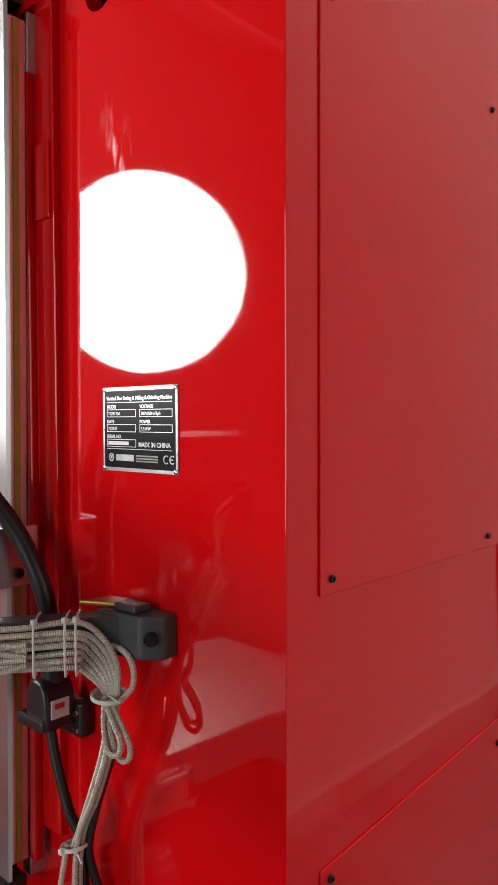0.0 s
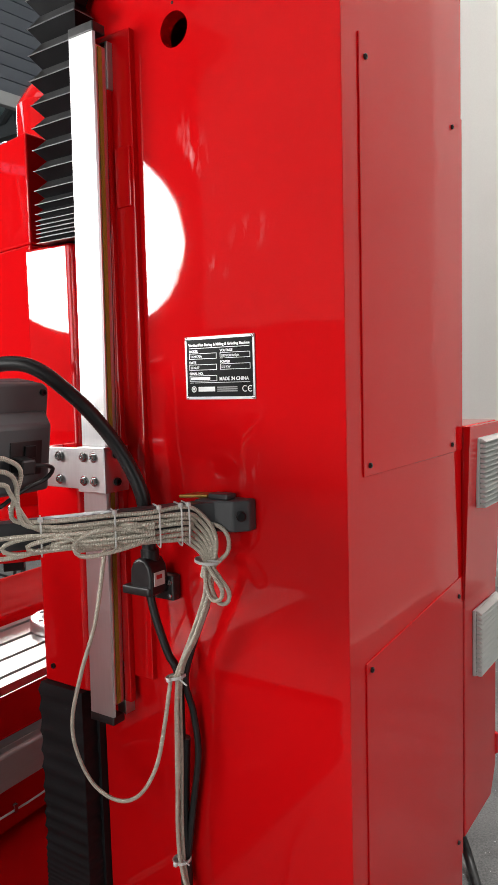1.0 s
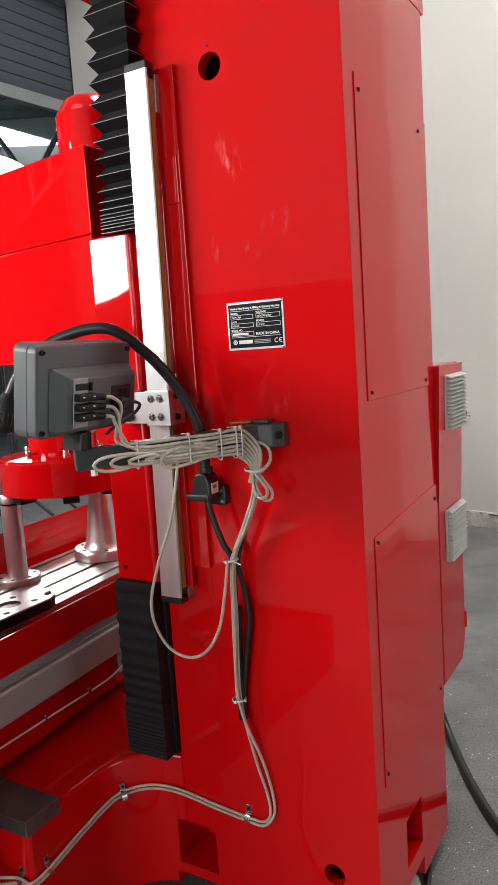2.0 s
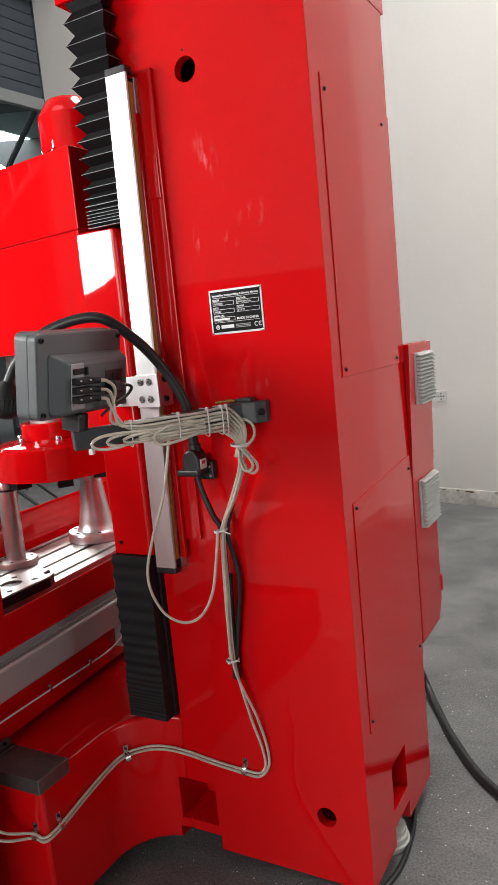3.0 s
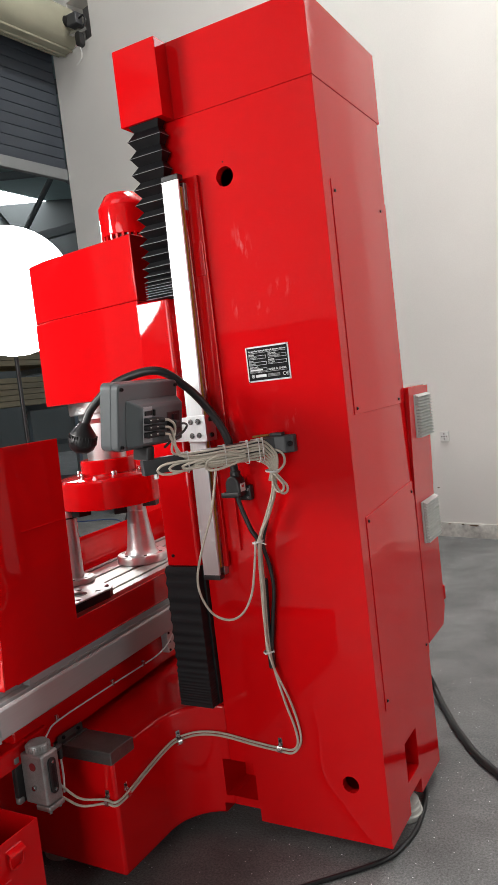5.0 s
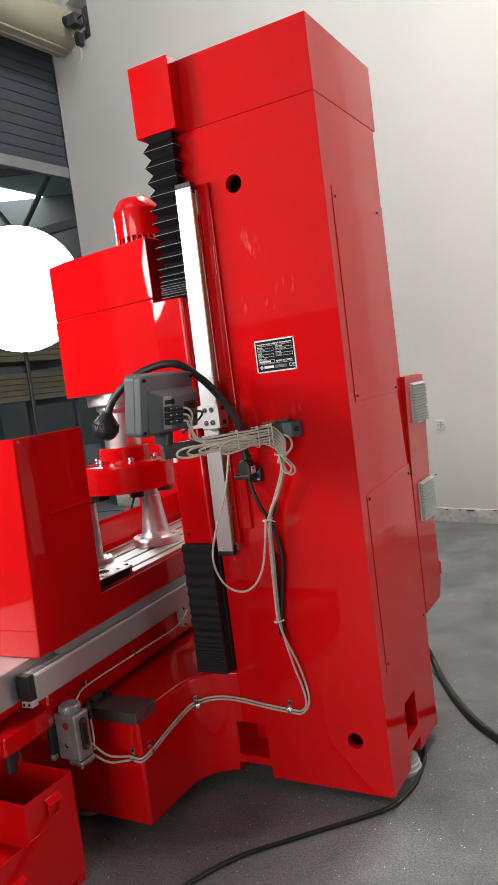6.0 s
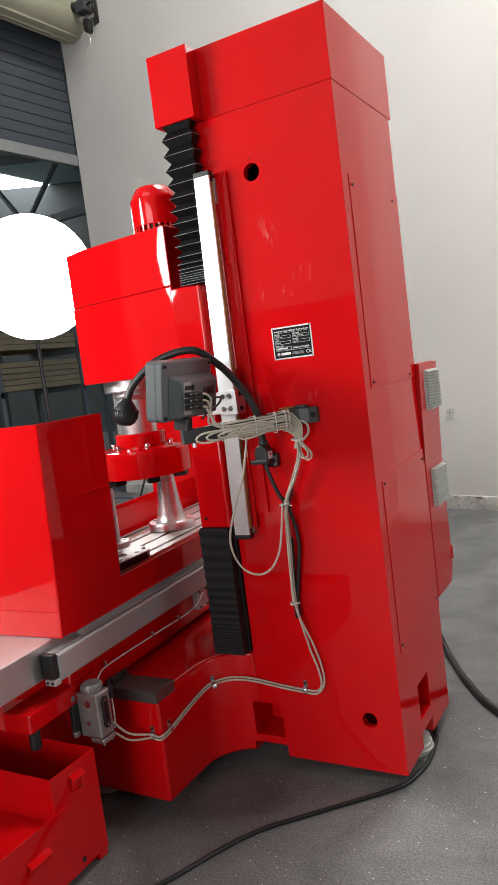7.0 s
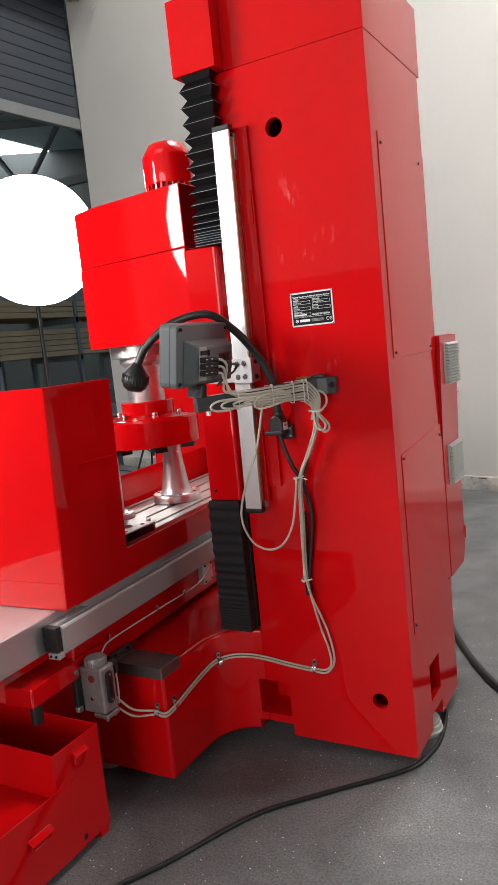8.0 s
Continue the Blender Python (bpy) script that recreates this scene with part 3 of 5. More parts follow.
# Bar added behind the scale to block a slit of softbox reflection.
part("added_scale_bar", box(-0.400, -0.366, -0.0205, -0.009, 0.75, 1.735, 0.002), RED, column)
for z0, z1 in ((1.50, 1.585),):
    part("casting_pad", box(-0.362, -0.333, -0.014, 0.001, z0, z1, 0.0015, 2), RED, column)

CAP = [(0.001, -0.001), (0.001, 0.464), (-0.375, 0.464), (-0.375, 0.495), (-0.510, 0.495), (-0.510, -0.052), (-0.380, -0.052), (-0.380, -0.001)]
cap = part("column_cap", prism(CAP, 1.8980, 2.086, r=0.0009, seg=2), RED, machine, "red sheet metal cap over the column")
part("seam", box(-0.33, -0.003, 0.003, 0.442, 1.895, 1.903, 0), GUM, cap)


def cover_plate(name, outline, screws):
    """A thin sheet cover on the side of the column, with its shadow gap and black screws."""
    p = part(name, prism(outline, -0.001, 0.0021, axis="x", r=0.0007, seg=1), RED_SHEET, machine, "flat red sheet metal cover plate")
    for y, z in screws:
        cap_screw("screw", (0.0021, y, z), (1, 0, 0), 0.0038, p)
    return p


cover_plate("upper_cover", [(0.045, 1.113), (0.4435, 1.113), (0.4435, 1.672), (0.045, 1.672)], [(0.062, 1.646), (0.391, 1.646), (0.062, 1.127), (0.387, 1.127)])
cover_plate("lower_cover", [(0.046, 0.372), (0.4435, 0.372), (0.4435, 0.888), (0.427, 0.888), (0.046, 0.862)], [(0.06, 0.85), (0.42, 0.857), (0.059, 0.394), (0.416, 0.406)])

# electrical cabinet on the column's back
CAB = [(0.448, 1.155), (0.645, 1.155), (0.645, 0.45), (0.612, 0.398), (0.448, 0.398)]
cabinet = part("electrical_cabinet", prism(CAB, -0.36, 0.004, axis="x", r=0.003), RED_SHEET, machine, "red sheet steel electrical cabinet")
wedge = bmesh.new()
a = [wedge.verts.new(v) for v in ((0.004, 0.446, 1.153), (0.015, 0.446, 1.153), (0.005, 0.446, 0.84), (0.004, 0.644, 1.153), (0.015, 0.644, 1.153), (0.005, 0.644, 0.84))]
for f in ((0, 1, 2), (3, 5, 4), (0, 3, 4, 1), (1, 4, 5, 2), (0, 2, 5, 3)):
    wedge.faces.new([a[i] for i in f])
part("side_cover", wedge, RED_SHEET, cabinet)
for z in (1.07, 0.492):
    part("hinge", rod((0.010 if z > 1 else 0.0, 0.648, z - 0.022), (0.010 if z > 1 else 0.0, 0.648, z + 0.022), 0.008, 10, 0.002), RED, cabinet)


def louvre(z0, z1, lean):
    """A pale louvred filter on the cabinet's side."""
    v = thing("vent_filter", "pale grey plastic louvred filter on the red cabinet", "vent", (0.02, 0.56, z0), "cabinet vents")
    y0, y1 = 0.495, 0.632
    m = Matrix.Translation((0.006 + lean, 0, 0))
    at_thing(part("frame", box(0, 0.006, y0 - 0.004, y1 + 0.004, z0, z1, 0.002, m=m), VENT), v)
    # Black sheet added behind the slats to draw the shade in their gaps.
    at_thing(part("gap_shade", box(0.0062, 0.0068, y0, y1, z0 + 0.003, z1 - 0.003, 0, m=m), BLACK_PLASTIC), v)
    n = 14
    h = (z1 - z0) / n
    for k in range(n):
        z = z0 + h * k
        o = prism([(0.006, z + h * 0.05), (0.016, z + h * 0.05), (0.017, z + h * 0.28), (0.008, z + h * 0.86), (0.006, z + h * 0.86)], y0, y1, axis="y", r=0)
        o.transform(m)
        at_thing(part("slat", o, VENT), v)
    return v


louvre(1.003, 1.130, 0.005)
louvre(0.688, 0.812, -0.0018)

# levelling feet
for x, y in ((-0.045, 0.213), (-0.42, 0.24), (-0.11, 0.37), (-0.87, -0.235), (-0.64, 0.66), (-1.22, -0.20), (-1.22, 0.66)):
    ft = thing("levelling_foot", "pale round levelling foot under the machine", "machine foot", (x, y, 0), "levelling feet")
    at_thing(part("pad", lathe([(0.052, 0), (0.054, 0.003), (0.054, 0.014), (0.050, 0.017), (0.050, 0.028), (0.046, 0.032), (0.046, 0.042), (0.03, 0.045)], Matrix.Translation((x, y, 0)), 28), PAD), ft)
    at_thing(part("bolt", rod((x, y, 0.03), (x, y, 0.12), 0.012, 12), ZINC), ft)

# ---- the machine: bed ----
BED = arc(-0.4465, -0.1285, 0.1285, 90, 180, 8) + [(-0.575, -0.322), (-1.32, -0.322), (-1.32, 0.767), (-0.575, 0.767), (-0.575, 0.58)] + arc(-0.4465, 0.5735, 0.1285, 180, 270, 8)
bed = part("bed", prism(BED, 0.045, 0.357, r=0.008, seg=3), RED, machine, "glossy red cast iron bed")
carve(bed, *[box(*p, 0) for p in POCKETS])
part("fillet", prism([(-0.60, 0.350), (-0.44, 0.350), (-0.44, 0.41), (-0.46, 0.385), (-0.49, 0.368), (-0.54, 0.360)], 0.01, 0.44, axis="y", r=0), RED, bed)
way = part("slideway", box(-0.76, -0.573, -0.3265, -0.237, 0.334, 0.366, 0.0015), CAST, machine, "dark ground cast iron slideway end")
part("slideway", box(-1.31, -1.13, -0.3265, -0.212, 0.332, 0.366, 0.002), CAST, machine, "dark ground cast iron slideway end")
wiper = part("way_wiper", join(box(-0.742, -0.737, -0.330, -0.240, 0.3665, 0.386, 0.001), box(-0.737, -0.722, -0.330, -0.240, 0.3665, 0.370, 0.001)), CAST, machine, "small grey metal wiper bracket")
for y in (-0.312, -0.258):
    cap_screw("screw", (-0.737, y, 0.378), (1, 0, 0), 0.005, wiper)

# saddle and table
saddle = part("table_saddle", box(-1.26, -0.735, -0.46, 0.86, 0.372, 0.462, 0.006), RED, machine)
part("apron", box(-0.81, -0.722, -0.636, -0.36, 0.385, 0.435, 0.005), RED, saddle)
part("drain_stub", rod((-0.765, -0.585, 0.32), (-0.765, -0.585, 0.39), 0.015, 18, 0.002), BLACK_PLASTIC, saddle)
table = part("table", box(-1.30, -0.745, -1.15, 1.35, 0.484, 0.573, 0.003), STEEL, machine, "bright ground steel table")
TOP = [(-1.062, 0.574), (-0.765, 0.574), (-0.765, 0.648)]
SLOT0, SLOT_STEP = -0.803, 0.0775
for k in range(4):
    xs = SLOT0 - SLOT_STEP * k
    TOP += [(xs + 0.007, 0.648), (xs + 0.007, 0.622), (xs + 0.013, 0.622), (xs + 0.013, 0.608), (xs - 0.013, 0.608), (xs - 0.013, 0.622), (xs - 0.007, 0.622), (xs - 0.007, 0.648)]
TOP += [(-1.062, 0.648)]
part("slotted_top", prism(TOP, -0.47, 1.2, axis="y", r=0), STEEL, table, "ground steel top with long slots")

# scale cover along the table
RAIL = [(-0.744, 0.478), (-0.703, 0.478), (-0.698, 0.482), (-0.696, 0.546), (-0.699, 0.5505), (-0.706, 0.5505), (-0.707, 0.541), (-0.719, 0.541), (-0.720, 0.552), (-0.744, 0.552)]
rail = part("scale_cover", prism(RAIL, -0.529, 0.95, axis="y", r=0.0010, seg=1), ALU_Y, machine, "grey aluminium extrusion along the table")
part("end_block", box(-0.742, -0.703, -0.549, -0.5292, 0.490, 0.553, 0.002), BLACK_PLASTIC, rail)
part("end_bracket", box(-0.732, -0.699, -0.552, -0.5295, 0.474, 0.489, 0.001), ALU_Y, rail)
for x in (-0.724, -0.708):
    cap_screw("screw", (x, -0.552, 0.4815), (0, -1, 0), 0.0035, rail)
part("upper_strip", box(-0.744, -0.720, -0.40, 0.95, 0.5525, 0.5725, 0.001, 1), ALU_Y, rail)
for y in (-0.1, 0.5):
    cap_screw("screw", (-0.725, y, 0.573), (0, 0, 1), 0.005, rail)
reader = part("scale_reader", box(-0.74, -0.712, 0.195, 0.255, 0.405, 0.476, 0.003), ALU_Y, machine, "small grey scale reader head")
for y, z in ((0.203, 0.413), (0.245, 0.413), (0.203, 0.440), (0.203, 0.467), (0.245, 0.467)):
    cap_screw("screw", (-0.712, y, z), (1, 0, 0), 0.004, reader)

TURNED = Matrix.Translation((-0.696, -0.53, 0)) @ Matrix.Rotation(radians(3.6), 4, "Z") @ Matrix.Translation((0.696, 0.53, 0))
for o in (table, rail, saddle, reader):
    o.matrix_basis = TURNED @ o.matrix_basis

# ---- the machine: head ----
half = [(-0.5525, -0.018), (-0.925, 0.042), (-1.02, 0.076), (-1.085, 0.15), (-1.10, 0.2225)]
HEAD = half + [(x, 0.445 - y) for x, y in half[-2::-1]]
head = part("spindle_head", prism(HEAD, 1.218, 1.4715, r=0.0035, seg=3), RED, machine, "glossy red faceted spindle head")
TOPCOVER = [(x - 0.001 if x > -0.7 else x + 0.002, 0.2225 + (y - 0.2225) * 0.99) for x, y in HEAD]
part("head_cover", prism(TOPCOVER, 1.4727, 1.648, r=0.0035, seg=3), RED, head)
slide = part("head_slide", prism([(-0.552, -0.03), (-0.4535, -0.03), (-0.4475, -0.024), (-0.4475, 0.469), (-0.4535, 0.475), (-0.552, 0.475)], 0.752, 1.460, r=0.004, seg=3), RED, machine, "tall red slide carrying the head")
for z in (1.43, 1.25, 1.08, 0.90, 0.78):
    cap_screw("screw", (-0.53 if z < 0.8 else -0.4475, -0.03 if z < 0.8 else 0.004, z), (0, -1, 0) if z < 0.8 else (1, 0, 0), 0.0045, slide)
cx, cy = -0.738, 0.2225
motor = part("motor_cover", lathe([(0.078, 1.701), (0.079, 1.704), (0.079, 1.786), (0.077, 1.791), (0.058, 1.822), (0.052, 1.827), (0.0, 1.833)], Matrix.Translation((cx, cy, 0)), 40), RED, head, "domed red motor cover")
part("motor_base", lathe([(0.084, 1.647), (0.084, 1.680), (0.066, 1.684), (0.066, 1.7005), (0.0, 1.7008)], Matrix.Translation((cx, cy, 0)), 40), BLACK_PLASTIC, head)
for k in range(26):
    a = 2 * math.pi * k / 26
    part("fin", box(-0.004, 0.004, 0.066, 0.080, 1.679, 1.702, 0.001, 1, m=Matrix.Translation((cx, cy, 0)) @ Matrix.Rotation(a, 4, "Z")), RED, head)
SP = Matrix.Translation((-0.93, 0.2225, 0))
part("spindle_ring", lathe([(0.10, 1.180), (0.102, 1.184), (0.102, 1.217), (0.0, 1.2175)], SP, 48), CHROME, head, "polished steel spindle ring")
part("quill", lathe([(0.062, 1.02), (0.062, 1.15), (0.075, 1.165), (0.075, 1.181)], SP, 40), CHROME, head, "polished steel quill")
part("tool_collar", lathe([(0.0, 0.985), (0.088, 0.986), (0.088, 1.03), (0.084, 1.034), (0.0, 1.035)], SP, 40), RED, head)
disc = part("cutter_guard", lathe([(0.150, 0.885), (0.166, 0.889), (0.166, 0.972), (0.160, 0.980), (0.09, 0.99), (0.0, 0.99)], SP, 40), RED, head, "round red guard over the cutter head")
for k in range(6):
    a = 2 * math.pi * (k + 0.3) / 6
    part("cutter_insert", box(0.105, 0.15, -0.02, 0.02, 0.868, 0.887, 0.002, m=SP @ Matrix.Rotation(a, 4, "Z")), BOLT, disc)
    cap_screw("screw", (-0.93 + 0.105 * math.cos(a), 0.2225 + 0.105 * math.sin(a), 0.986), (0, 0, 1), 0.009, disc, ZINC, 0.012)


# bellows over the ways
def bellows(name, x0, x1, y0, y1, levels, label, cloth, angle=20, strip=True):
    """Folded cloth round a slideway: a ring at each level, bulging between with the given folds."""
    bm = bmesh.new()
    rings = []
    for i, (z, inset) in enumerate(levels):
        q = inset
        rings.append([bm.verts.new(v) for v in ((x0 + q, y0 + q, z), (x1 - q, y0 + q, z), (x1 - q, -0.012, z), (-0.4475, -0.012, z), (-0.4475, 0.457, z), (x1 - q, 0.457, z), (x1 - q, y1 - q, z), (x0 + q, y1 - q, z))])
    for a, b in zip(rings, rings[1:]):
        for k in range(8):
            j = (k + 1) % 8
            bm.faces.new((a[k], a[j], b[j], b[k]))
    bm.faces.new(rings[0])
    bm.faces.new(rings[-1])
    ob = part(name, bm, cloth, machine, label, angle=angle)
    if strip:
        for z, inset in levels:
            if inset < 0.001:
                part("fold_edge", box(x0 - 0.0012, x1, y0 - 0.0012, y0 + 0.004, z - 0.0004, z + 0.0004, 0), EDGE_GREY, ob)
                part("fold_edge", box(x1 - 0.003, x1 + 0.001, y0 + 0.0045, -0.012, z - 0.0004, z + 0.0004, 0), EDGE_GREY, ob)
    return ob


levels, tops, z, gap = [], [], 1.905, 0.0445
while z > 1.466:
    tops.append(z)
    z -= gap
    gap = gap * 0.955 if z > 1.56 else max(0.0062, gap * 0.70)
for i, z in enumerate(tops):
    g = (tops[i] - tops[i + 1]) if i + 1 < len(tops) else 0.004
    depth = min(0.0140, g * 0.38 + 0.002)
    levels += [(z, 0.0), (z - g * 0.50, depth)]
levels.append((1.4615, 0.0))
bellows("upper_bellows", -0.498, -0.396, -0.048, 0.493, levels, "black folded rubber bellows with pale edges", BLACK_RUBBER, 12)
rng = random.Random(11)
levels, z, gap = [(0.752, 0.004)], 0.738, 0.034
while z > 0.374:
    g = gap * rng.uniform(0.8, 1.15)
    d = min(0.0030, 0.14 * g) * rng.uniform(0.6, 1.1)
    levels += [(z, 0.0), (z - g * 0.25, d * 0.8), (z - g * 0.5, d), (z - g * 0.8, d * 0.5)]
    z -= g
    gap = gap if z > 0.58 else max(0.0075, gap * 0.87)
levels = [l for l in levels if l[0] > 0.369] + [(0.366, 0.0)]
bellows("lower_bellows", -0.556, -0.452, -0.044, 0.489, levels, "dull black cloth bellows", BLACK_CLOTH, 50, strip=False)

# ---- splash guard round the table ----
guard = thing("splash_guard", "glossy red sheet metal splash guard on the table", "splash guard", (-0.7, -0.5, 0.575))
GX = -0.682
SIDE = [(-0.5405, 0.577), (-0.517, 1.133), (-0.249, 1.133), (-0.265, 0.655), (0.20, 0.657), (0.95, 0.657), (0.95, 0.577)]
at_thing(part("side_panel", prism(SIDE, GX - 0.003, GX, axis="x", r=0.0008, seg=1), RED, None, "tall red side panel stepping down to a low rim"), guard)
at_thing(part("end_panel", prism([(-0.517, 1.133), (-0.514, 1.133), (-0.538, 0.5745), (-0.541, 0.5745)], -1.34, GX - 0.0035, axis="x", r=0.0006, seg=1), RED), guard)
at_thing(part("top_flange", box(-1.34, GX - 0.002, -0.5135, -0.497, 1.130, 1.133, 0.001, 1), RED_SHEET), guard)
at_thing(part("top_flange", box(GX - 0.018, GX, -0.4965, -0.250, 1.1305, 1.1335, 0.001, 1), RED_SHEET), guard)
at_thing(part("seam_strip", prism([(-0.5400, 0.643), (-0.5381, 0.643), (-0.5415, 0.5748), (-0.5433, 0.5748)], -1.34, GX - 0.0005, axis="x", r=0.0004, seg=1), RED), guard)
at_thing(part("far_end_panel", box(-1.34, GX, 0.925, 0.928, 0.60, 1.133, 0.0008, 1), RED_SHEET), guard)
at_thing(part("bottom_flange", box(-0.745, GX, -0.50, 0.95, 0.5735, 0.5775, 0.0008, 1), RED_SHEET), guard)
at_thing(part("far_panel", box(-1.069, -1.066, -0.498, 0.92, 0.560, 0.757, 0.001, 1), RED_SHEET), guard)
at_thing(part("crease", box(GX - 0.001, GX + 0.0022, -0.423, -0.262, 0.9225, 0.9255, 0.0006, 1), RED_SHEET), guard)

guard.matrix_basis = Matrix.Translation((-0.033, 0.053, 0)) @ TURNED @ guard.matrix_basis

# ---- things on the table ----
ped = thing("pedestal", "turned aluminium pedestal with a round flange on the table", "pedestal", (-0.973, 0.390, 0.648))
PM = Matrix.Translation((-0.973, 0.390, 0))
at_thing(part("stem", lathe([(0.060, 0.678), (0.054, 0.686), (0.050, 0.70), (0.043, 0.745), (0.036, 0.80), (0.0335, 0.828), (0.0325, 0.83), (0.0325, 0.868), (0.0, 0.869)], PM, 40), CHROME), ped)
at_thing(part("flange", lathe([(0.084, 0.6485), (0.087, 0.651), (0.087, 0.674), (0.084, 0.678), (0.0, 0.6785)], PM, 48), ALU), ped)
for k in range(6):
    a = 2 * math.pi * k / 6 + 0.3
    p = (-0.973 + 0.069 * math.cos(a), 0.390 + 0.069 * math.sin(a), 0.6785)
    at_thing(part("bolt_hole", rod(p, (p[0], p[1], 0.6793), 0.006, 12), GUM), ped)

post = thing("steel_post", "slim ground steel post with a small flange", "post", (-1.030, 0.114, 0.648))
PM = Matrix.Translation((-1.030, 0.114, 0))
at_thing(part("shaft", lathe([(0.026, 0.665), (0.026, 0.855), (0.0235, 0.857), (0.0235, 0.862), (0.026, 0.864), (0.026, 0.879), (0.024, 0.882), (0.015, 0.882), (0.014, 0.874), (0.0, 0.874)], PM, 32), CHROME), post)
at_thing(part("collar", lathe([(0.0242, 0.8575), (0.0244, 0.8575), (0.0244, 0.8615), (0.0242, 0.8615)], PM, 32), BOLT), post)
at_thing(part("flange", lathe([(0.056, 0.6485), (0.057, 0.65), (0.057, 0.662), (0.055, 0.665), (0.0, 0.6655)], PM, 40), STEEL), post)
for k in range(6):
    a = 2 * math.pi * k / 6
    q = (-1.030 + 0.043 * math.cos(a), 0.114 + 0.043 * math.sin(a))
    at_thing(part("bolt_hole", rod((*q, 0.6656), (*q, 0.6662), 0.005, 12), GUM), post)

fx = thing("fixture_plate", "flat steel clamping plate with round holes and notches", "fixture plate", (-0.84, -0.14, 0.648))
PLATE = [(x - 0.006, y + 0.072) for x, y in [(-0.775, -0.34), (-0.775, -0.085), (-0.79, -0.055), (-0.80, -0.075), (-0.815, -0.07), (-0.82, -0.04), (-0.85, -0.035), (-0.885, -0.085), (-0.89, -0.34)]]
pl = part("plate", prism(PLATE, 0.6715, 0.676, r=0.0015), STEEL, None, "bright ground top plate")
carve(pl, *[rod((x, y, 0.6), (x, y, 0.7), r, 24) for x, y, r in ((-0.841, -0.083, 0.026), (-0.872, -0.045, 0.008), (-0.806, -0.040, 0.008), (-0.800, -0.128, 0.008), (-0.876, -0.128, 0.008))])
at_thing(pl, fx)
at_thing(part("base", prism([(x - 0.003 if x > -0.8 else x, y) for x, y in PLATE], 0.6485, 0.671, r=0), BOLT, None, "black base of the plate"), fx)


# ---- scale up the column ----
scale = thing("linear_scale", "satin aluminium linear scale on the column's edge", "linear scale", (-0.36, -0.04, 0.73))
lean = Matrix.Identity(4)
lean[0][2], lean[0][3], lean[1][3] = 0.016, -0.0235 - 0.016 * 1.74, 0.022


def leaned(bm):
    bm.transform(lean)
    return bm


at_thing(part("cover", leaned(prism([(-0.385, -0.072), (-0.3375, -0.072), (-0.336, -0.068), (-0.340, -0.068), (-0.383, -0.066), (-0.383, -0.045), (-0.385, -0.045)], 0.735, 1.738, r=0)), ALU, None, "flat satin aluminium cover strip"), scale)
at_thing(part("scale_body", leaned(box(-0.383, -0.341, -0.0655, -0.0425, 0.75, 1.725, 0.002)), ALU, None, "grey aluminium scale housing"), scale)
at_thing(part("seal_lip", leaned(box(-0.3412, -0.3395, -0.060, -0.052, 0.752, 1.722, 0.0005, 1)), YELLOW, None, "yellow sealing lip"), scale)
for z0, z1 in ((1.738, 1.752), (0.722, 0.735)):
    at_thing(part("end_cap", leaned(box(-0.386, -0.336, -0.073, -0.048, z0, z1, 0.002)), BLACK_PLASTIC), scale)
for z0, z1 in ((1.668, 1.735), (0.728, 0.815)):
    at_thing(part("end_bracket", leaned(box(-0.356, -0.339, -0.0425, -0.038, z0, z1, 0.001)), STEEL), scale)
    at_thing(part("end_bracket", leaned(box(-0.344, -0.339, -0.0405, -0.020, z0, z1, 0.001)), STEEL), scale)
    at_thing(cap_screw("screw", tuple(lean @ Vector((-0.348, -0.0425, z1 - 0.012))), (0, -1, 0), 0.006, None), scale)

bracket = thing("reader_bracket", "bent aluminium bracket joining scale and slide", "bracket", (-0.4, -0.09, 1.1))
at_thing(part("plate", box(-0.392, -0.336, -0.090, -0.082, 1.085, 1.152, 0.001), ALU), bracket)
at_thing(part("side_leg", box(-0.344, -0.336, -0.084, -0.040, 1.085, 1.152, 0.001), ALU), bracket)
at_thing(part("arm", box(-0.47, -0.392, -0.088, -0.080, 1.089, 1.150, 0.001), ALU), bracket)
at_thing(part("foot", box(-0.476, -0.468, -0.088, -0.030, 1.089, 1.150, 0.001), ALU), bracket)
for x, z in ((-0.378, 1.102), (-0.357, 1.102), (-0.378, 1.137), (-0.357, 1.137), (-0.43, 1.102), (-0.43, 1.137)):
    w = part("washer", rod((x, -0.0900, z), (x, -0.0915, z), 0.0075, 16), ZINC)
    at_thing(w, bracket)
    s = cap_screw("screw", (x, -0.0915, z), (0, -1, 0), 0.005, None, ZINC)
    at_thing(s, bracket)
for z in (1.100, 1.140):
    at_thing(cap_screw("screw", (-0.336, -0.066, z), (1, 0, 0), 0.006, None), bracket)
bracket.location += Vector((-0.016, 0.019, 0))


# ---- readout on its arm ----
arm = thing("readout_arm", "dark grey square steel arm bolted to the column", "arm", (-0.16, 0, 1.06))
A0, A1 = Vector((-0.185, -0.022, 1.063)), Vector((-0.40, -0.283, 1.052))
at_thing(part("mount", prism([(-0.212, 0.0), (-0.138, 0.0), (-0.138, -0.018), (-0.154, -0.034), (-0.212, -0.044)], 1.040, 1.083, r=0.003), ARM_GREY), arm)
at_thing(part("bolt", rod((-0.1465, -0.026, 1.062), (-0.1415, -0.031, 1.062), 0.007, 14, 0.002), BOLT), arm)
al = (A1 - A0).length
rot = Matrix.Translation(A0) @ Matrix.Rotation(math.atan2((A1 - A0).y, (A1 - A0).x), 4, "Z") @ Matrix.Rotation(-math.asin((A1 - A0).z / al), 4, "Y")
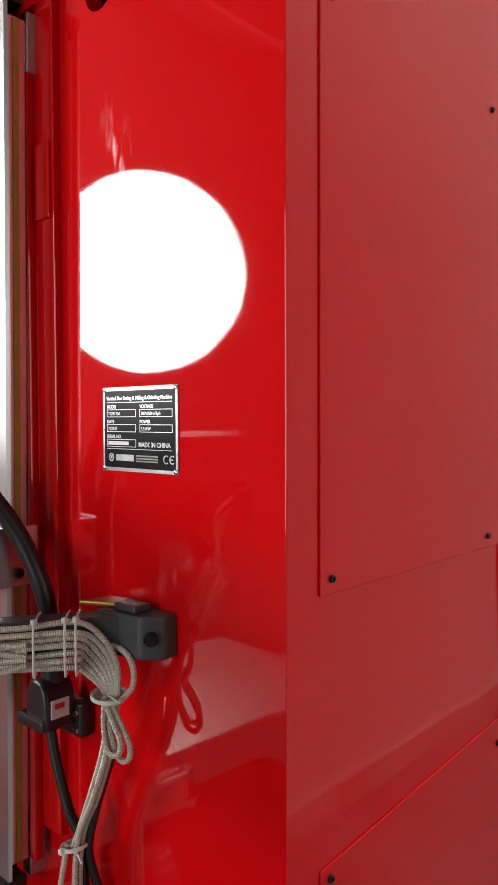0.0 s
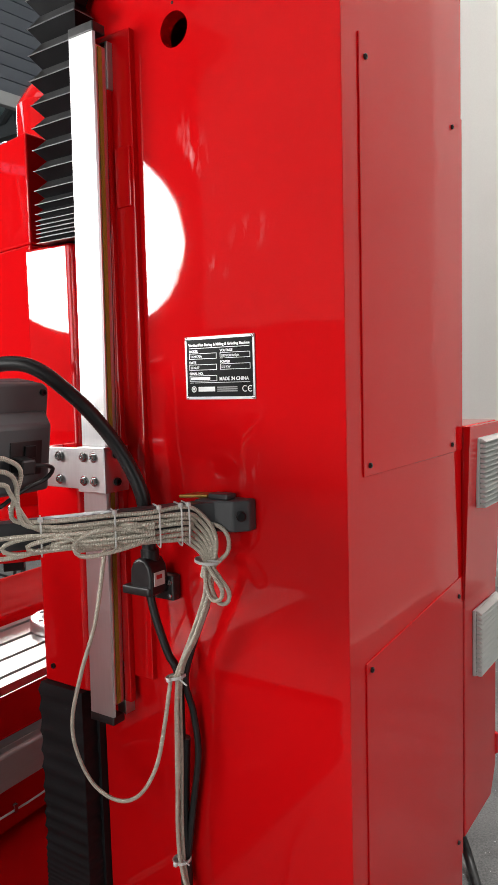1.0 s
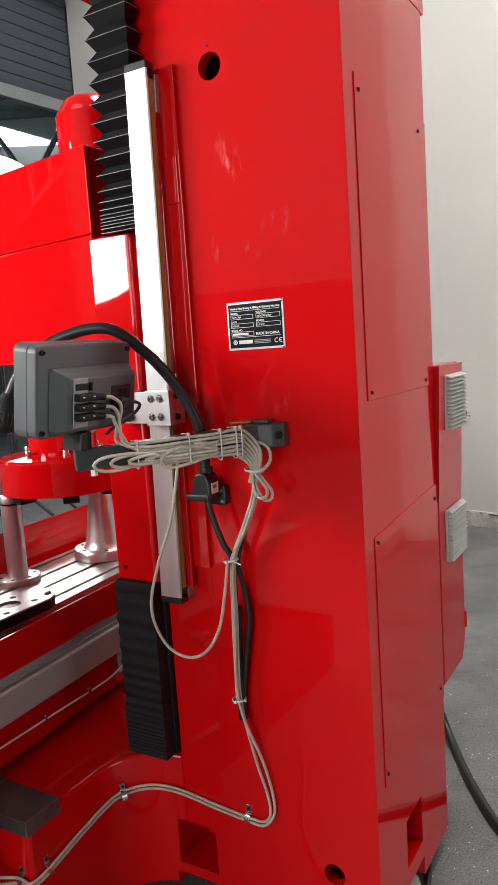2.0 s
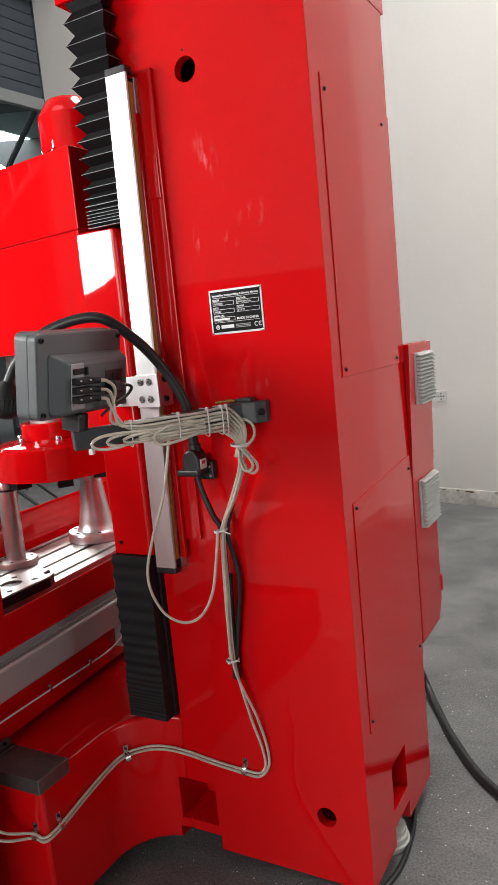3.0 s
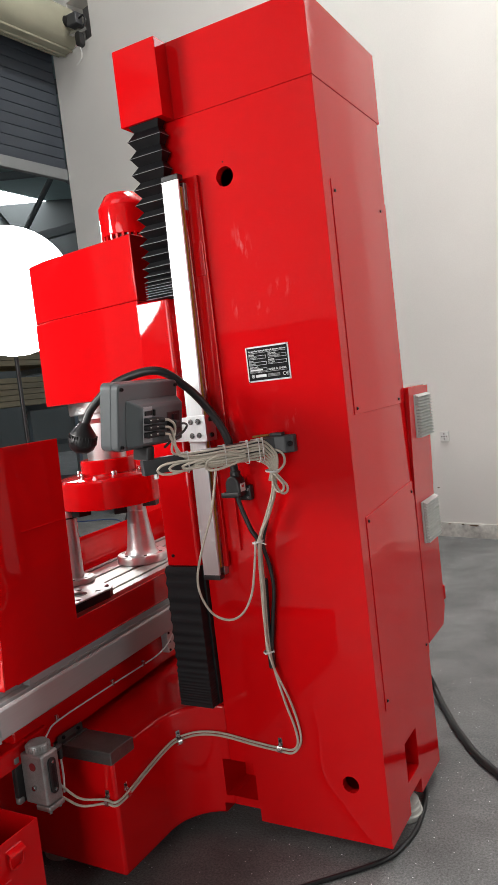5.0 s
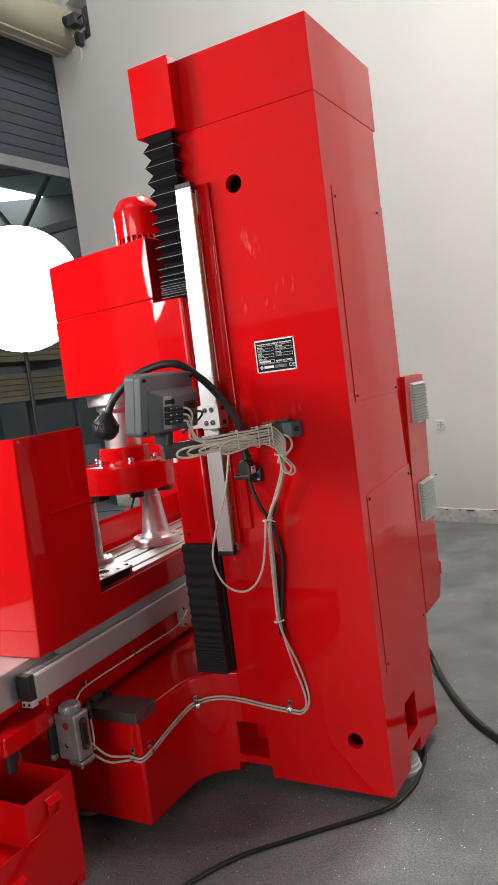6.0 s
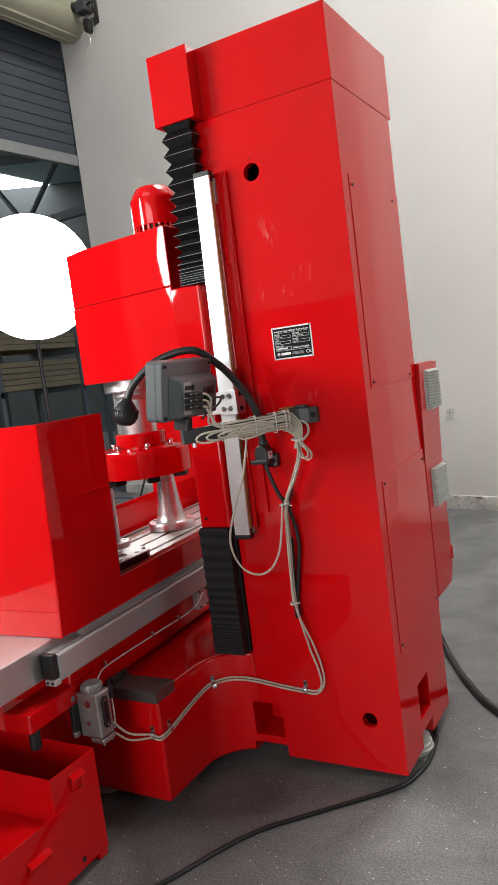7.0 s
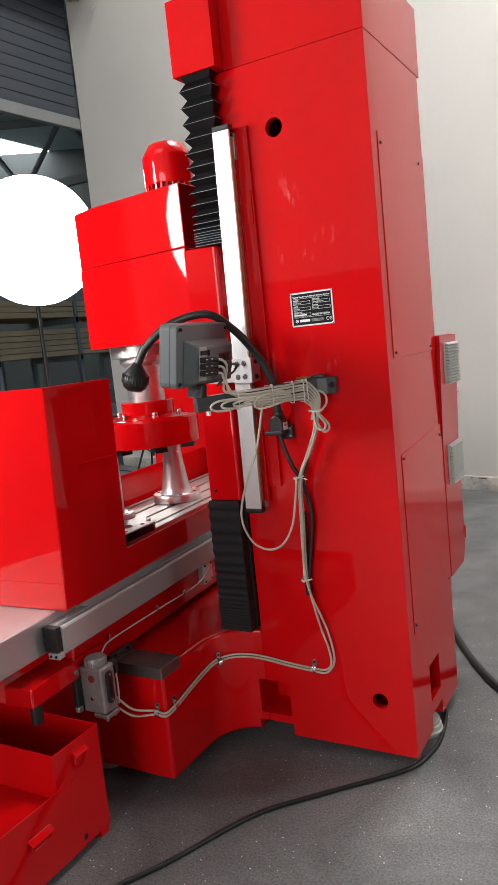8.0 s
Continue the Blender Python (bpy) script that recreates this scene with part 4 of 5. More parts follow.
at_thing(part("bar", box(0, al, -0.014, 0.014, -0.018, 0.018, 0.002, m=rot), ARM_GREY), arm)
at_thing(part("plate", prism([(-0.20, -0.028), (-0.236, -0.046), (-0.230, -0.012), (-0.205, -0.004)], 1.0835, 1.088, r=0.001), BRASS, None, "brass coloured hinge plate"), arm)
at_thing(part("lug", box(-0.196, -0.164, -0.032, -0.010, 1.083, 1.0905, 0.002), ARM_GREY), arm)
at_thing(part("end_nut", rod(tuple(rot @ Vector((al - 0.03, 0, -0.030))), tuple(rot @ Vector((al - 0.03, 0, -0.0175))), 0.0065, 6), STEEL), arm)

dro = thing("digital_readout", "dark grey metal digital readout seen from behind", "display", (-0.385, -0.283, 1.10))
DM = Matrix.Translation((-0.360, -0.283, 1.2465)) @ Matrix.Rotation(radians(8.2), 4, "Y")


def rounded(y0, y1, z0, z1, r):
    """The outline of a rectangle with round corners."""
    return arc(y1 - r, z1 - r, r, 0, 90, 5) + arc(y0 + r, z1 - r, r, 90, 180, 5) + arc(y0 + r, z0 + r, r, 180, 270, 5) + arc(y1 - r, z0 + r, r, 270, 360, 5)


at_thing(part("housing", prism(rounded(-0.098, 0.125, -0.148, 0, 0.013), -0.0225, 0, axis="x", r=0.0035, seg=3, m=DM), DRO_GREY), dro)
at_thing(part("front_bezel", prism(rounded(-0.0988, 0.1258, -0.1488, 0.0008, 0.0135), -0.049, -0.0195, axis="x", r=0.002, seg=2, m=DM), DRO_GREY), dro)
hump = bmesh.new()
lo = [hump.verts.new(v) for v in ((-0.001, -0.074, -0.035), (-0.001, 0.121, -0.035), (-0.001, 0.121, -0.144), (-0.001, -0.074, -0.144))]
hi = [hump.verts.new(v) for v in ((0.026, -0.052, -0.050), (0.026, 0.110, -0.050), (0.026, 0.110, -0.138), (0.026, -0.052, -0.138))]
hump.faces.new(lo)
hump.faces.new(hi)
for k in range(4):
    hump.faces.new((lo[k], lo[(k + 1) % 4], hi[(k + 1) % 4], hi[k]))
bevel(hump, 0.005, 3)
hump.transform(DM)
at_thing(part("rear_hump", hump, DRO_GREY), dro)
for y, z in ((-0.087, -0.012), (0.114, -0.012), (-0.087, -0.138), (0.114, -0.138)):
    at_thing(cap_screw("screw", tuple(DM @ Vector((0.001, y, z))), tuple(DM.to_3x3() @ Vector((1, 0, 0))), 0.0045, None), dro)
ZINC_PLATE = mat("dull_socket_plate", (0.30, 0.30, 0.31), 0.5, metal=0.5)
at_thing(part("socket_plate", box(0.0255, 0.0275, -0.045, -0.012, -0.132, -0.052, 0.001, m=DM), ZINC_PLATE, None, "bare aluminium socket plate"), dro)
at_thing(part("label_plate", box(0.0255, 0.027, 0.045, 0.095, -0.115, -0.07, 0.001, m=DM), BLACK_PLASTIC), dro)
at_thing(part("power_socket", box(0.0265, 0.030, 0.066, 0.084, -0.092, -0.076, 0.001, m=DM), BOLT), dro)
at_thing(part("mount_clamp", box(-0.03, 0.012, -0.01, 0.016, -0.178, -0.146, 0.003, m=DM), BLACK_PLASTIC), dro)
PLUGS = (-0.066, -0.082, -0.098, -0.114)
PLUG_BLACK = mat("matt_black_plug", (0.008, 0.008, 0.009), 0.55, spec=0.3, vary=0.1, scale=60)
at_thing(part("empty_socket", join(box(0.0272, 0.0300, -0.041, -0.014, PLUGS[0] - 0.0052, PLUGS[0] + 0.0052, 0.001, 1, m=DM), box(0.0272, 0.0335, -0.011, -0.007, PLUGS[0] - 0.007, PLUGS[0] + 0.007, 0.001, 1, m=DM)), PLUG_BLACK), dro)
for z in PLUGS[1:]:
    at_thing(part("plug", box(0.0272, 0.043, -0.045, -0.004, z - 0.0060, z + 0.0060, 0.0024, 3, m=DM), PLUG_BLACK, None, "black screw-on plug"), dro)
    at_thing(part("plug_gland", rod(tuple(DM @ Vector((0.038, -0.006, z))), tuple(DM @ Vector((0.044, 0.010, z - 0.001))), 0.0056, 12, 0.0015), PLUG_BLACK), dro)
    for y in (-0.040, -0.016):
        at_thing(part("plug_screw", rod(tuple(DM @ Vector((0.042, y, z + 0.002))), tuple(DM @ Vector((0.0462, y, z + 0.002))), 0.0013, 8, 0.0004), PAD), dro)
at_thing(part("power_plug", box(0.028, 0.052, 0.044, 0.066, -0.108, -0.088, 0.003, m=DM), BLACK_PLASTIC), dro)
lead = [DM @ Vector(v) for v in ((0.046, 0.064, -0.098), (0.050, 0.082, -0.098), (0.046, 0.098, -0.106), (0.040, 0.090, -0.120), (0.036, 0.062, -0.130), (0.030, 0.030, -0.150))]
at_thing(part("power_lead", tube(lead, 0.0028, 0.006, 8), BLACK_CABLE), dro)


# ---- oil pump ----
PUMP = mat("dull_die_cast_metal", (0.36, 0.35, 0.345), 0.46, metal=0.75, vary=0.14, scale=30, grain=0.00008, grain_scale=260)
oil = thing("oil_pump", "grey metal hand oil pump with a ribbed cap", "oil pump", (-0.69, -0.43, 0.285))
at_thing(part("body", box(-0.728, -0.656, -0.463, -0.411, 0.292, 0.414, 0.005, 3), PUMP), oil)
at_thing(part("back_plate", box(-0.742, -0.727, -0.482, -0.397, 0.295, 0.41, 0.003), BLACK_PLASTIC), oil)
OM = Matrix.Translation((-0.692, -0.437, 0))
at_thing(part("filler_cap", lathe([(0.027, 0.4135), (0.028, 0.418), (0.028, 0.430), (0.024, 0.435), (0.0, 0.436)], OM, 28), PUMP), oil)
for k in range(30):
    a = 2 * math.pi * k / 30
    at_thing(part("ridge", box(0.0272, 0.0293, -0.0012, 0.0012, 0.418, 0.431, 0.0005, 1, m=OM @ Matrix.Rotation(a, 4, "Z")), PUMP), oil)
def stadium(y, z, half, r):
    return arc(y, z + half, r, 0, 180, 8) + arc(y, z - half, r, 180, 360, 8)


at_thing(part("sight_frame", prism(stadium(-0.437, 0.358, 0.032, 0.0115), -0.6565, -0.6515, axis="x", r=0.0008, seg=1), BLACK_PLASTIC, None, "black framed sight glass"), oil)
at_thing(part("sight_glass", prism(stadium(-0.437, 0.358, 0.024, 0.0045), -0.6516, -0.6508, axis="x", r=0.0003, seg=1), BOLT), oil)
for z in (0.3915, 0.3245):
    at_thing(cap_screw("screw", (-0.6515, -0.437, z), (1, 0, 0), 0.0035, None, ZINC), oil)
at_thing(part("outlet_elbow", join(rod((-0.668, -0.410, 0.405), (-0.668, -0.392, 0.405), 0.008, 12, 0.001), rod((-0.668, -0.394, 0.412), (-0.668, -0.394, 0.375), 0.0065, 12, 0.001)), BLACK_PLASTIC), oil)
at_thing(part("outlet_pipe", tube([(-0.668, -0.394, 0.378), (-0.667, -0.394, 0.33), (-0.667, -0.398, 0.292)], 0.0025, 0.006, 8), TIE), oil)
for y in (-0.452, -0.420):
    at_thing(part("outlet_nut", rod((-0.664, y, 0.278), (-0.664, y, 0.271), 0.006, 6), ZINC), oil)
at_thing(part("foot", box(-0.70, -0.655, -0.46, -0.41, 0.276, 0.290, 0.003), PUMP), oil)
at_thing(part("screw", rod((-0.690, -0.462, 0.335), (-0.690, -0.470, 0.335), 0.006, 12, 0.001), ZINC), oil)
at_thing(part("red_badge", rod((-0.69, -0.4625, 0.385), (-0.69, -0.4640, 0.385), 0.010, 14), mat("dull_red_badge", (0.18, 0.01, 0.012), 0.5)), oil)
for y, z in ((-0.472, 0.402), (-0.472, 0.304)):
    at_thing(part("lug", box(-0.738, -0.724, y - 0.012, y + 0.004, z - 0.008, z + 0.008, 0.003), PUMP), oil)


# ---- chip tank ----
tank = thing("chip_tank", "stepped red sheet steel chip tank with handles", "chip tank", (-0.95, -0.75, 0))
TX = -0.655


t = 0.003
for nm, q in (("bin_floor", (-1.25, TX, -0.659, -0.500, 0.02, 0.023)), ("bin_wall", (TX - t, TX, -0.659, -0.500, 0.0235, 0.291)), ("bin_wall", (-1.25, -1.25 + t, -0.659, -0.500, 0.0235, 0.291)),
              ("bin_wall", (-1.25 + t, TX - t, -0.659, -0.659 + t, 0.0235, 0.291)), ("bin_wall", (-1.25 + t, TX - t, -0.500 - t, -0.500, 0.0235, 0.291))):
    at_thing(part(nm, box(*q, 0.0008, 1), RED_SHEET), tank)
for nm, q in (("tray_floor", (-1.25, TX, -1.25, -0.6597, 0.02, 0.023)), ("tray_side", (TX - 0.0005, TX + 0.002, -1.25, -0.594, 0.0205, 0.203)), ("tray_side", (-1.25, -1.25 + t, -1.25, -0.6597, 0.0235, 0.203)),
              ("tray_end", (-1.25 + t, TX - 0.001, -1.25, -1.25 + t, 0.0235, 0.203)), ("tray_shelf", (-1.25 + t, TX - 0.001, -1.246, -0.6597, 0.178, 0.181))):
    at_thing(part(nm, box(*q, 0.0008, 1), RED_SHEET), tank)
for y in (-0.532, -1.15):
    at_thing(part("foot", box(-1.2, TX - 0.004, y, y + 0.03, 0.0, 0.02, 0.001), RED_SHEET), tank)


def handle(y0, y1, z, drop):
    """A folded drop handle: a bent tab along the top and a loop of rod hanging flat against the sheet."""
    x = TX
    tab = prism([(x - 0.001, z + 0.010), (x + 0.004, z + 0.010), (x + 0.015, z + 0.001), (x + 0.015, z - 0.003), (x + 0.012, z - 0.003), (x + 0.003, z + 0.005), (x - 0.001, z + 0.005)], y0, y1, axis="y", r=0.0006, seg=1)
    at_thing(part("handle_tab", tab, RED), tank)
    loop = [(x + 0.009, y0 + 0.004, z), (x + 0.006, y0 + 0.003, z - 0.4 * drop), (x + 0.005, y0 + 0.006, z - 0.85 * drop), (x + 0.005, y0 + 0.014, z - drop), (x + 0.005, y1 - 0.014, z - drop), (x + 0.005, y1 - 0.006, z - 0.85 * drop), (x + 0.006, y1 - 0.003, z - 0.4 * drop), (x + 0.009, y1 - 0.004, z)]
    at_thing(part("handle_loop", tube(loop, 0.0026, 0.004, 8), RED), tank)


handle(-0.597, -0.554, 0.257, 0.034)
handle(-0.762, -0.694, 0.136, 0.020)
at_thing(part("drain_hole", rod((TX - 0.001, -0.590, 0.043), (TX + 0.0025, -0.590, 0.043), 0.007, 16), GUM), tank)


# ---- round softboxes ----
def softbox(at, toward, R, cloth=DIFFUSER):
    """A round studio softbox on a stand: white front, black cone behind."""
    t = thing("softbox_lamp", "round glowing white softbox on a black stand", "studio lamp", (at[0], at[1], 0), "softboxes")
    m, _ = aim(at, toward)
    at_thing(part("diffuser", lathe([(0.0, 0.012), (R * 0.6, 0.010), (R - 0.004, 0.0), (R - 0.004, -0.004), (0.0, -0.004)], m, 64), cloth, None, "glowing white front cloth"), t)
    at_thing(part("rim", lathe([(R - 0.003, -0.006), (R, -0.006), (R, 0.002), (R - 0.003, 0.002), (R - 0.003, -0.006)], m, 64), BLACK_RUBBER), t)
    at_thing(part("shell", lathe([(R, -0.006), (R * 0.9, -0.12), (R * 0.55, -0.28), (0.09, -0.36), (0.07, -0.36), (R * 0.5, -0.28), (R * 0.88, -0.12), (R - 0.01, -0.006)], m, 32), BLACK_RUBBER, None, "black cloth shell"), t)
    back = m @ Vector((0, 0, -0.40))
    at_thing(part("lamp_head", rod(m @ Vector((0, 0, -0.36)), m @ Vector((0, 0, -0.56)), 0.07, 20, 0.01), BLACK_PLASTIC), t)
    at_thing(part("pole", rod((back.x, back.y, 0.12), (back.x, back.y, back.z - 0.05), 0.014, 12), BLACK_PLASTIC), t)
    for k in range(3):
        a = 2 * math.pi * k / 3 + 0.5
        e = (back.x + 0.52 * math.cos(a), back.y + 0.52 * math.sin(a), 0.012)
        at_thing(part("leg", rod((back.x, back.y, 0.50), e, 0.011, 10), BLACK_PLASTIC), t)
        at_thing(part("stay", rod((back.x, back.y, 0.16), (back.x + 0.24 * math.cos(a), back.y + 0.24 * math.sin(a), 0.275), 0.007, 8), BLACK_PLASTIC), t)
    return t


softbox((-2.62, 1.54, 1.915), (-0.4, -0.4, 1.5), 0.378)
softbox((-1.865, -1.40, 1.845), (0.2, 0.5, 1.6), 0.393, FRONT_DIFFUSER)

# ---- folded light stand and a lead on the floor behind ----
def light_stand(x, y, reach, low, turn, pole):
    """A bare tripod stand: a pole, three legs and their short stays."""
    t = thing("light_stand", "bare black tripod light stand on the floor", "light stand", (x, y, 0), "light stands")
    at_thing(part("pole", rod((x, y, low * 0.35), (x, y, pole), 0.011, 12), BLACK_PLASTIC), t)
    for k in range(3):
        a = 2 * math.pi * k / 3 + turn
        c, d = math.cos(a), math.sin(a)
        at_thing(part("leg", rod((x, y, low), (x + reach * c, y + reach * d, 0.011), 0.011, 8), BLACK_PLASTIC), t)
        at_thing(part("stay", rod((x, y, low * 0.4), (x + 0.45 * reach * c, y + 0.45 * reach * d, low * 0.55), 0.007, 8), BLACK_PLASTIC), t)
    return t


light_stand(-3.9, 4.12, 0.24, 0.50, 0.25, 0.95)
light_stand(-4.26, 3.02, 0.65, 0.40, 0.03, 0.60)
lead = thing("blue_lead", "thin blue lead lying on the floor by the wall", "cable", (-4.4, 4.2, 0))
at_thing(part("cable", tube([(-5.2, 4.35, 0.006), (-4.8, 4.12, 0.006), (-4.4, 4.22, 0.006), (-4.1, 4.05, 0.006), (-3.92, 4.0, 0.006)], 0.006, 0.03, 8), mat("blue_cable_jacket", (0.03, 0.07, 0.20), 0.5)), lead)

# ---- cable on the floor ----
cab = thing("power_cable", "thick black power cable lying on the floor", "cable", (0, 0.2, 0))
pts = [(-0.62, -0.93), (-0.54, -0.72), (-0.443, -0.552), (-0.332, -0.325), (-0.204, -0.183), (-0.038, -0.014), (0.001, 0.07), (0.011, 0.182), (-0.02, 0.35), (-0.13, 0.55)]
at_thing(part("cable", tube([(x, y, 0.0062) for x, y in pts], 0.0062, 0.02), BLACK_CABLE), cab)
cab = thing("supply_cable", "thick black supply cable drooping from the cabinet", "cable", (0, 0.8, 0))
at_thing(part("cable", tube([(-0.19, 0.62, 0.40), (-0.19, 0.80, 0.30), (-0.16, 0.93, 0.08), (-0.10, 0.86, 0.014), (0.01, 0.664, 0.012), (0.143, 0.486, 0.012), (0.42, 0.25, 0.012), (0.7, 0.16, 0.012)], 0.012, 0.02), BLACK_CABLE), cab)

# ---- work lamp on its flexible conduit ----
lampneck = thing("work_lamp", "black work lamp on a corrugated flexible conduit", "work lamp", (-0.31, 0, 0.95))
NECK = [(-0.604, -0.226, 1.165), (-0.578, -0.215, 1.207), (-0.512, -0.19, 1.258), (-0.424, -0.150, 1.274), (-0.374, -0.105, 1.228), (-0.338, -0.063, 1.160), (-0.311, -0.042, 1.09), (-0.306, -0.036, 1.03), (-0.304, -0.034, 0.985)]
at_thing(part("conduit", tube(NECK, 0.0108, seg=14, ripple=0.0005, pitch=0.0046), BLACK_PLASTIC), lampneck)
lm, _ = aim((-0.604, -0.226, 1.168), (-0.628, -0.228, 1.09))
at_thing(part("lamp_shade", lathe([(0.0115, 0.0), (0.015, 0.006), (0.021, 0.014), (0.031, 0.028), (0.035, 0.042), (0.035, 0.052), (0.030, 0.066), (0.020, 0.075), (0.0, 0.078)], lm, 28), BLACK_PLASTIC), lampneck)
for k in range(30):
    at_thing(part("rib", box(0.032, 0.0359, -0.0010, 0.0010, 0.032, 0.054, 0.0004, 1, m=lm @ Matrix.Rotation(2 * math.pi * k / 30, 4, "Z")), BLACK_PLASTIC), lampneck)
bx = 0.016
at_thing(part("base_plate", box(-0.330 + bx, -0.290 + bx, -0.020, -0.002, 0.924, 0.962, 0.003), BLACK_PLASTIC), lampneck)
BODY = [(-0.342, 0.938), (-0.300, 0.938), (-0.300, 0.966), (-0.303, 0.980), (-0.310, 0.990), (-0.322, 0.993), (-0.333, 0.988), (-0.340, 0.975)]
at_thing(part("base_body", prism([(x + bx, z) for x, z in BODY], -0.056, -0.018, axis="y", r=0.004, seg=3), BLACK_PLASTIC), lampneck)
at_thing(part("collar", rod((-0.304, -0.034, 0.985), (-0.304, -0.034, 1.003), 0.0135, 18, 0.002), BLACK_PLASTIC), lampneck)
at_thing(part("base_flap", box(-0.354 + bx, -0.302 + bx, -0.060, -0.026, 0.938, 0.951, 0.003), BLACK_PLASTIC), lampneck)
at_thing(part("sticker", box(-0.300 + bx, -0.2985 + bx, -0.050, -0.028, 0.952, 0.972, 0), mat("white_sticker", (0.75, 0.72, 0.70), 0.5), None, "white and red warning sticker"), lampneck)
at_thing(part("sticker_bar", box(-0.2985 + bx, -0.2982 + bx, -0.046, -0.034, 0.962, 0.968, 0), mat("red_sticker_print", (0.6, 0.03, 0.03), 0.5)), lampneck)
for z in (0.932, 0.952):
    at_thing(cap_screw("screw", (-0.296 + bx, -0.020, z), (0, -1, 0), 0.004, None, ZINC), lampneck)

# ---- armoured cables ----
wires = thing("cable_bundle", "pale armoured signal cables tied in a bundle along the arm", "cable bundle", (-0.25, -0.05, 1.04))
rng = random.Random(3)
side = Vector((0.772, -0.636, 0)).normalized()


def along(u, off, dz):
    return A0.lerp(A1, u) + side * (0.0185 + off) + Vector((0, 0, dz))


def mix3(a, b, f):
    return Vector(a).lerp(Vector(b), f)


R = 0.0030
for k in range(7):
    f = k / 6
    dz = 0.0160 - 0.0069 * k
    off = 0.004 + 0.004 * (k % 2)
    if k < 3:
        s = DM @ Vector((0.044, 0.009, PLUGS[k + 1] - 0.001))
        pts = [s, s + Vector((0.005, 0.014, -0.003)), s + Vector((0.002, 0.036 - 0.007 * k, -0.022 + 0.004 * k)), along(0.80 - 0.035 * k, off + 0.006, dz + 0.012), along(0.70 - 0.03 * k, off + 0.003, dz + 0.002)]
    else:
        j = k - 3
        e, hi, lo = 0.925 - 0.085 * j, 0.004 - 0.0035 * j, -0.021 + 0.0015 * j
        pts = [along(0.28, off + 0.006, dz + 0.006), along(0.55, off + 0.008, 0.5 * (dz + hi)), along(e - 0.14, off + 0.010, hi), along(e - 0.04, off + 0.012, hi - 0.002), along(e, off + 0.013, 0.5 * (hi + lo)), along(e - 0.045, off + 0.012, lo + 0.002), along(e - 0.15, off + 0.006, lo), along(min(0.66, e - 0.2), off + 0.003, 0.5 * (lo + dz))]
    for u in (0.58, 0.44, 0.30, 0.15):
        pts.append(along(u, off + rng.uniform(-0.001, 0.002), dz + rng.uniform(-0.0014, 0.0014)))
    pts += [mix3((-0.187, -0.056, 1.064), (-0.213, -0.066, 1.031), f), mix3((-0.175, -0.046, 1.038), (-0.200, -0.053, 1.016), f), mix3((-0.181, -0.039, 1.003), (-0.197, -0.043, 1.000), f),
            Vector((-0.188 - 0.0060 * (k // 2), -0.038 - 0.0060 * (k % 2), 0.975))]
    if k < 4:
        pts += [Vector((-0.194 - 0.0060 * (k // 2), -0.038 - 0.0060 * (k % 2), 0.945)), Vector((-0.218 - 0.0060 * (k // 2), -0.037 - 0.0060 * (k % 2), 0.890)), Vector((-0.251 - 0.0060 * (k // 2), -0.036 - 0.0060 * (k % 2), 0.822))]
    if k < 3:
        pts += [Vector((-0.259 - 0.009 * (k // 2), -0.032 - 0.0085 * (k % 2), 0.70)), Vector((-0.268 - 0.009 * (k // 2), -0.024 - 0.008 * (k % 2), 0.53))]
    if k < 2:
        h = 0.0085 * k
        pts += [Vector((-0.250 + 0.016 * k, -0.012, 0.40)), Vector((-0.232 + 0.013 * k, -0.007, 0.33)), Vector((-0.228 + 0.008 * k, -0.006, 0.285)), Vector((-0.245, -0.006, 0.263 - h)), Vector((-0.283, -0.006, 0.262 - h)),
                Vector((-0.36, -0.006, 0.268 - h)), Vector((-0.44, -0.007, 0.278 - h))]
        pts += [Vector((-0.4465 + 0.122 * math.cos(radians(a)), -0.1285 + 0.122 * math.sin(radians(a)), z - h)) for a, z in ((112, 0.283), (134, 0.287), (158, 0.286), (178, 0.278))]
        pts += [Vector((-0.568, -0.20, 0.266 - h)), Vector((-0.568, -0.27, 0.251 - h)), Vector((-0.569, -0.312, 0.244 - h)), Vector((-0.578, -0.3295, 0.242 - h)), Vector((-0.606, -0.331, 0.246 - 1.2 * h)), Vector((-0.648, -0.368, 0.262 - 2.2 * h)), Vector((-0.668, -0.41, 0.318 - 3.5 * h))]
    at_thing(part("cable", tube(pts, R, 0.006, 8), ARMOUR), wires)
# loops left hanging
at_thing(part("cable", tube([along(0.30, 0.012, 0.0), along(0.40, 0.014, 0.004), (-0.296, -0.128, 1.045), (-0.302, -0.126, 1.02), (-0.334, -0.118, 0.915), (-0.376, -0.110, 0.83), (-0.408, -0.103, 0.749), (-0.410, -0.096, 0.694), (-0.386, -0.088, 0.646), (-0.344, -0.080, 0.629), (-0.306, -0.073, 0.646), (-0.279, -0.065, 0.693), (-0.267, -0.057, 0.757), (-0.260, -0.048, 0.825)], R, 0.006, 8), ARMOUR), wires)
at_thing(part("cable", tube([along(0.28, 0.014, -0.010), along(0.46, 0.018, 0.002), along(0.56, 0.018, -0.006), along(0.585, 0.018, -0.018), along(0.55, 0.019, -0.030), along(0.44, 0.018, -0.028), along(0.28, 0.014, -0.018)], R, 0.006, 8), ARMOUR), wires)
at_thing(part("cable", tube([(-0.190, -0.050, 1.0), (-0.174, -0.052, 0.982), (-0.162, -0.052, 0.966), (-0.165, -0.052, 0.952), (-0.180, -0.052, 0.950), (-0.190, -0.050, 0.968), (-0.192, -0.048, 1.0)], R, 0.006, 8), ARMOUR), wires)
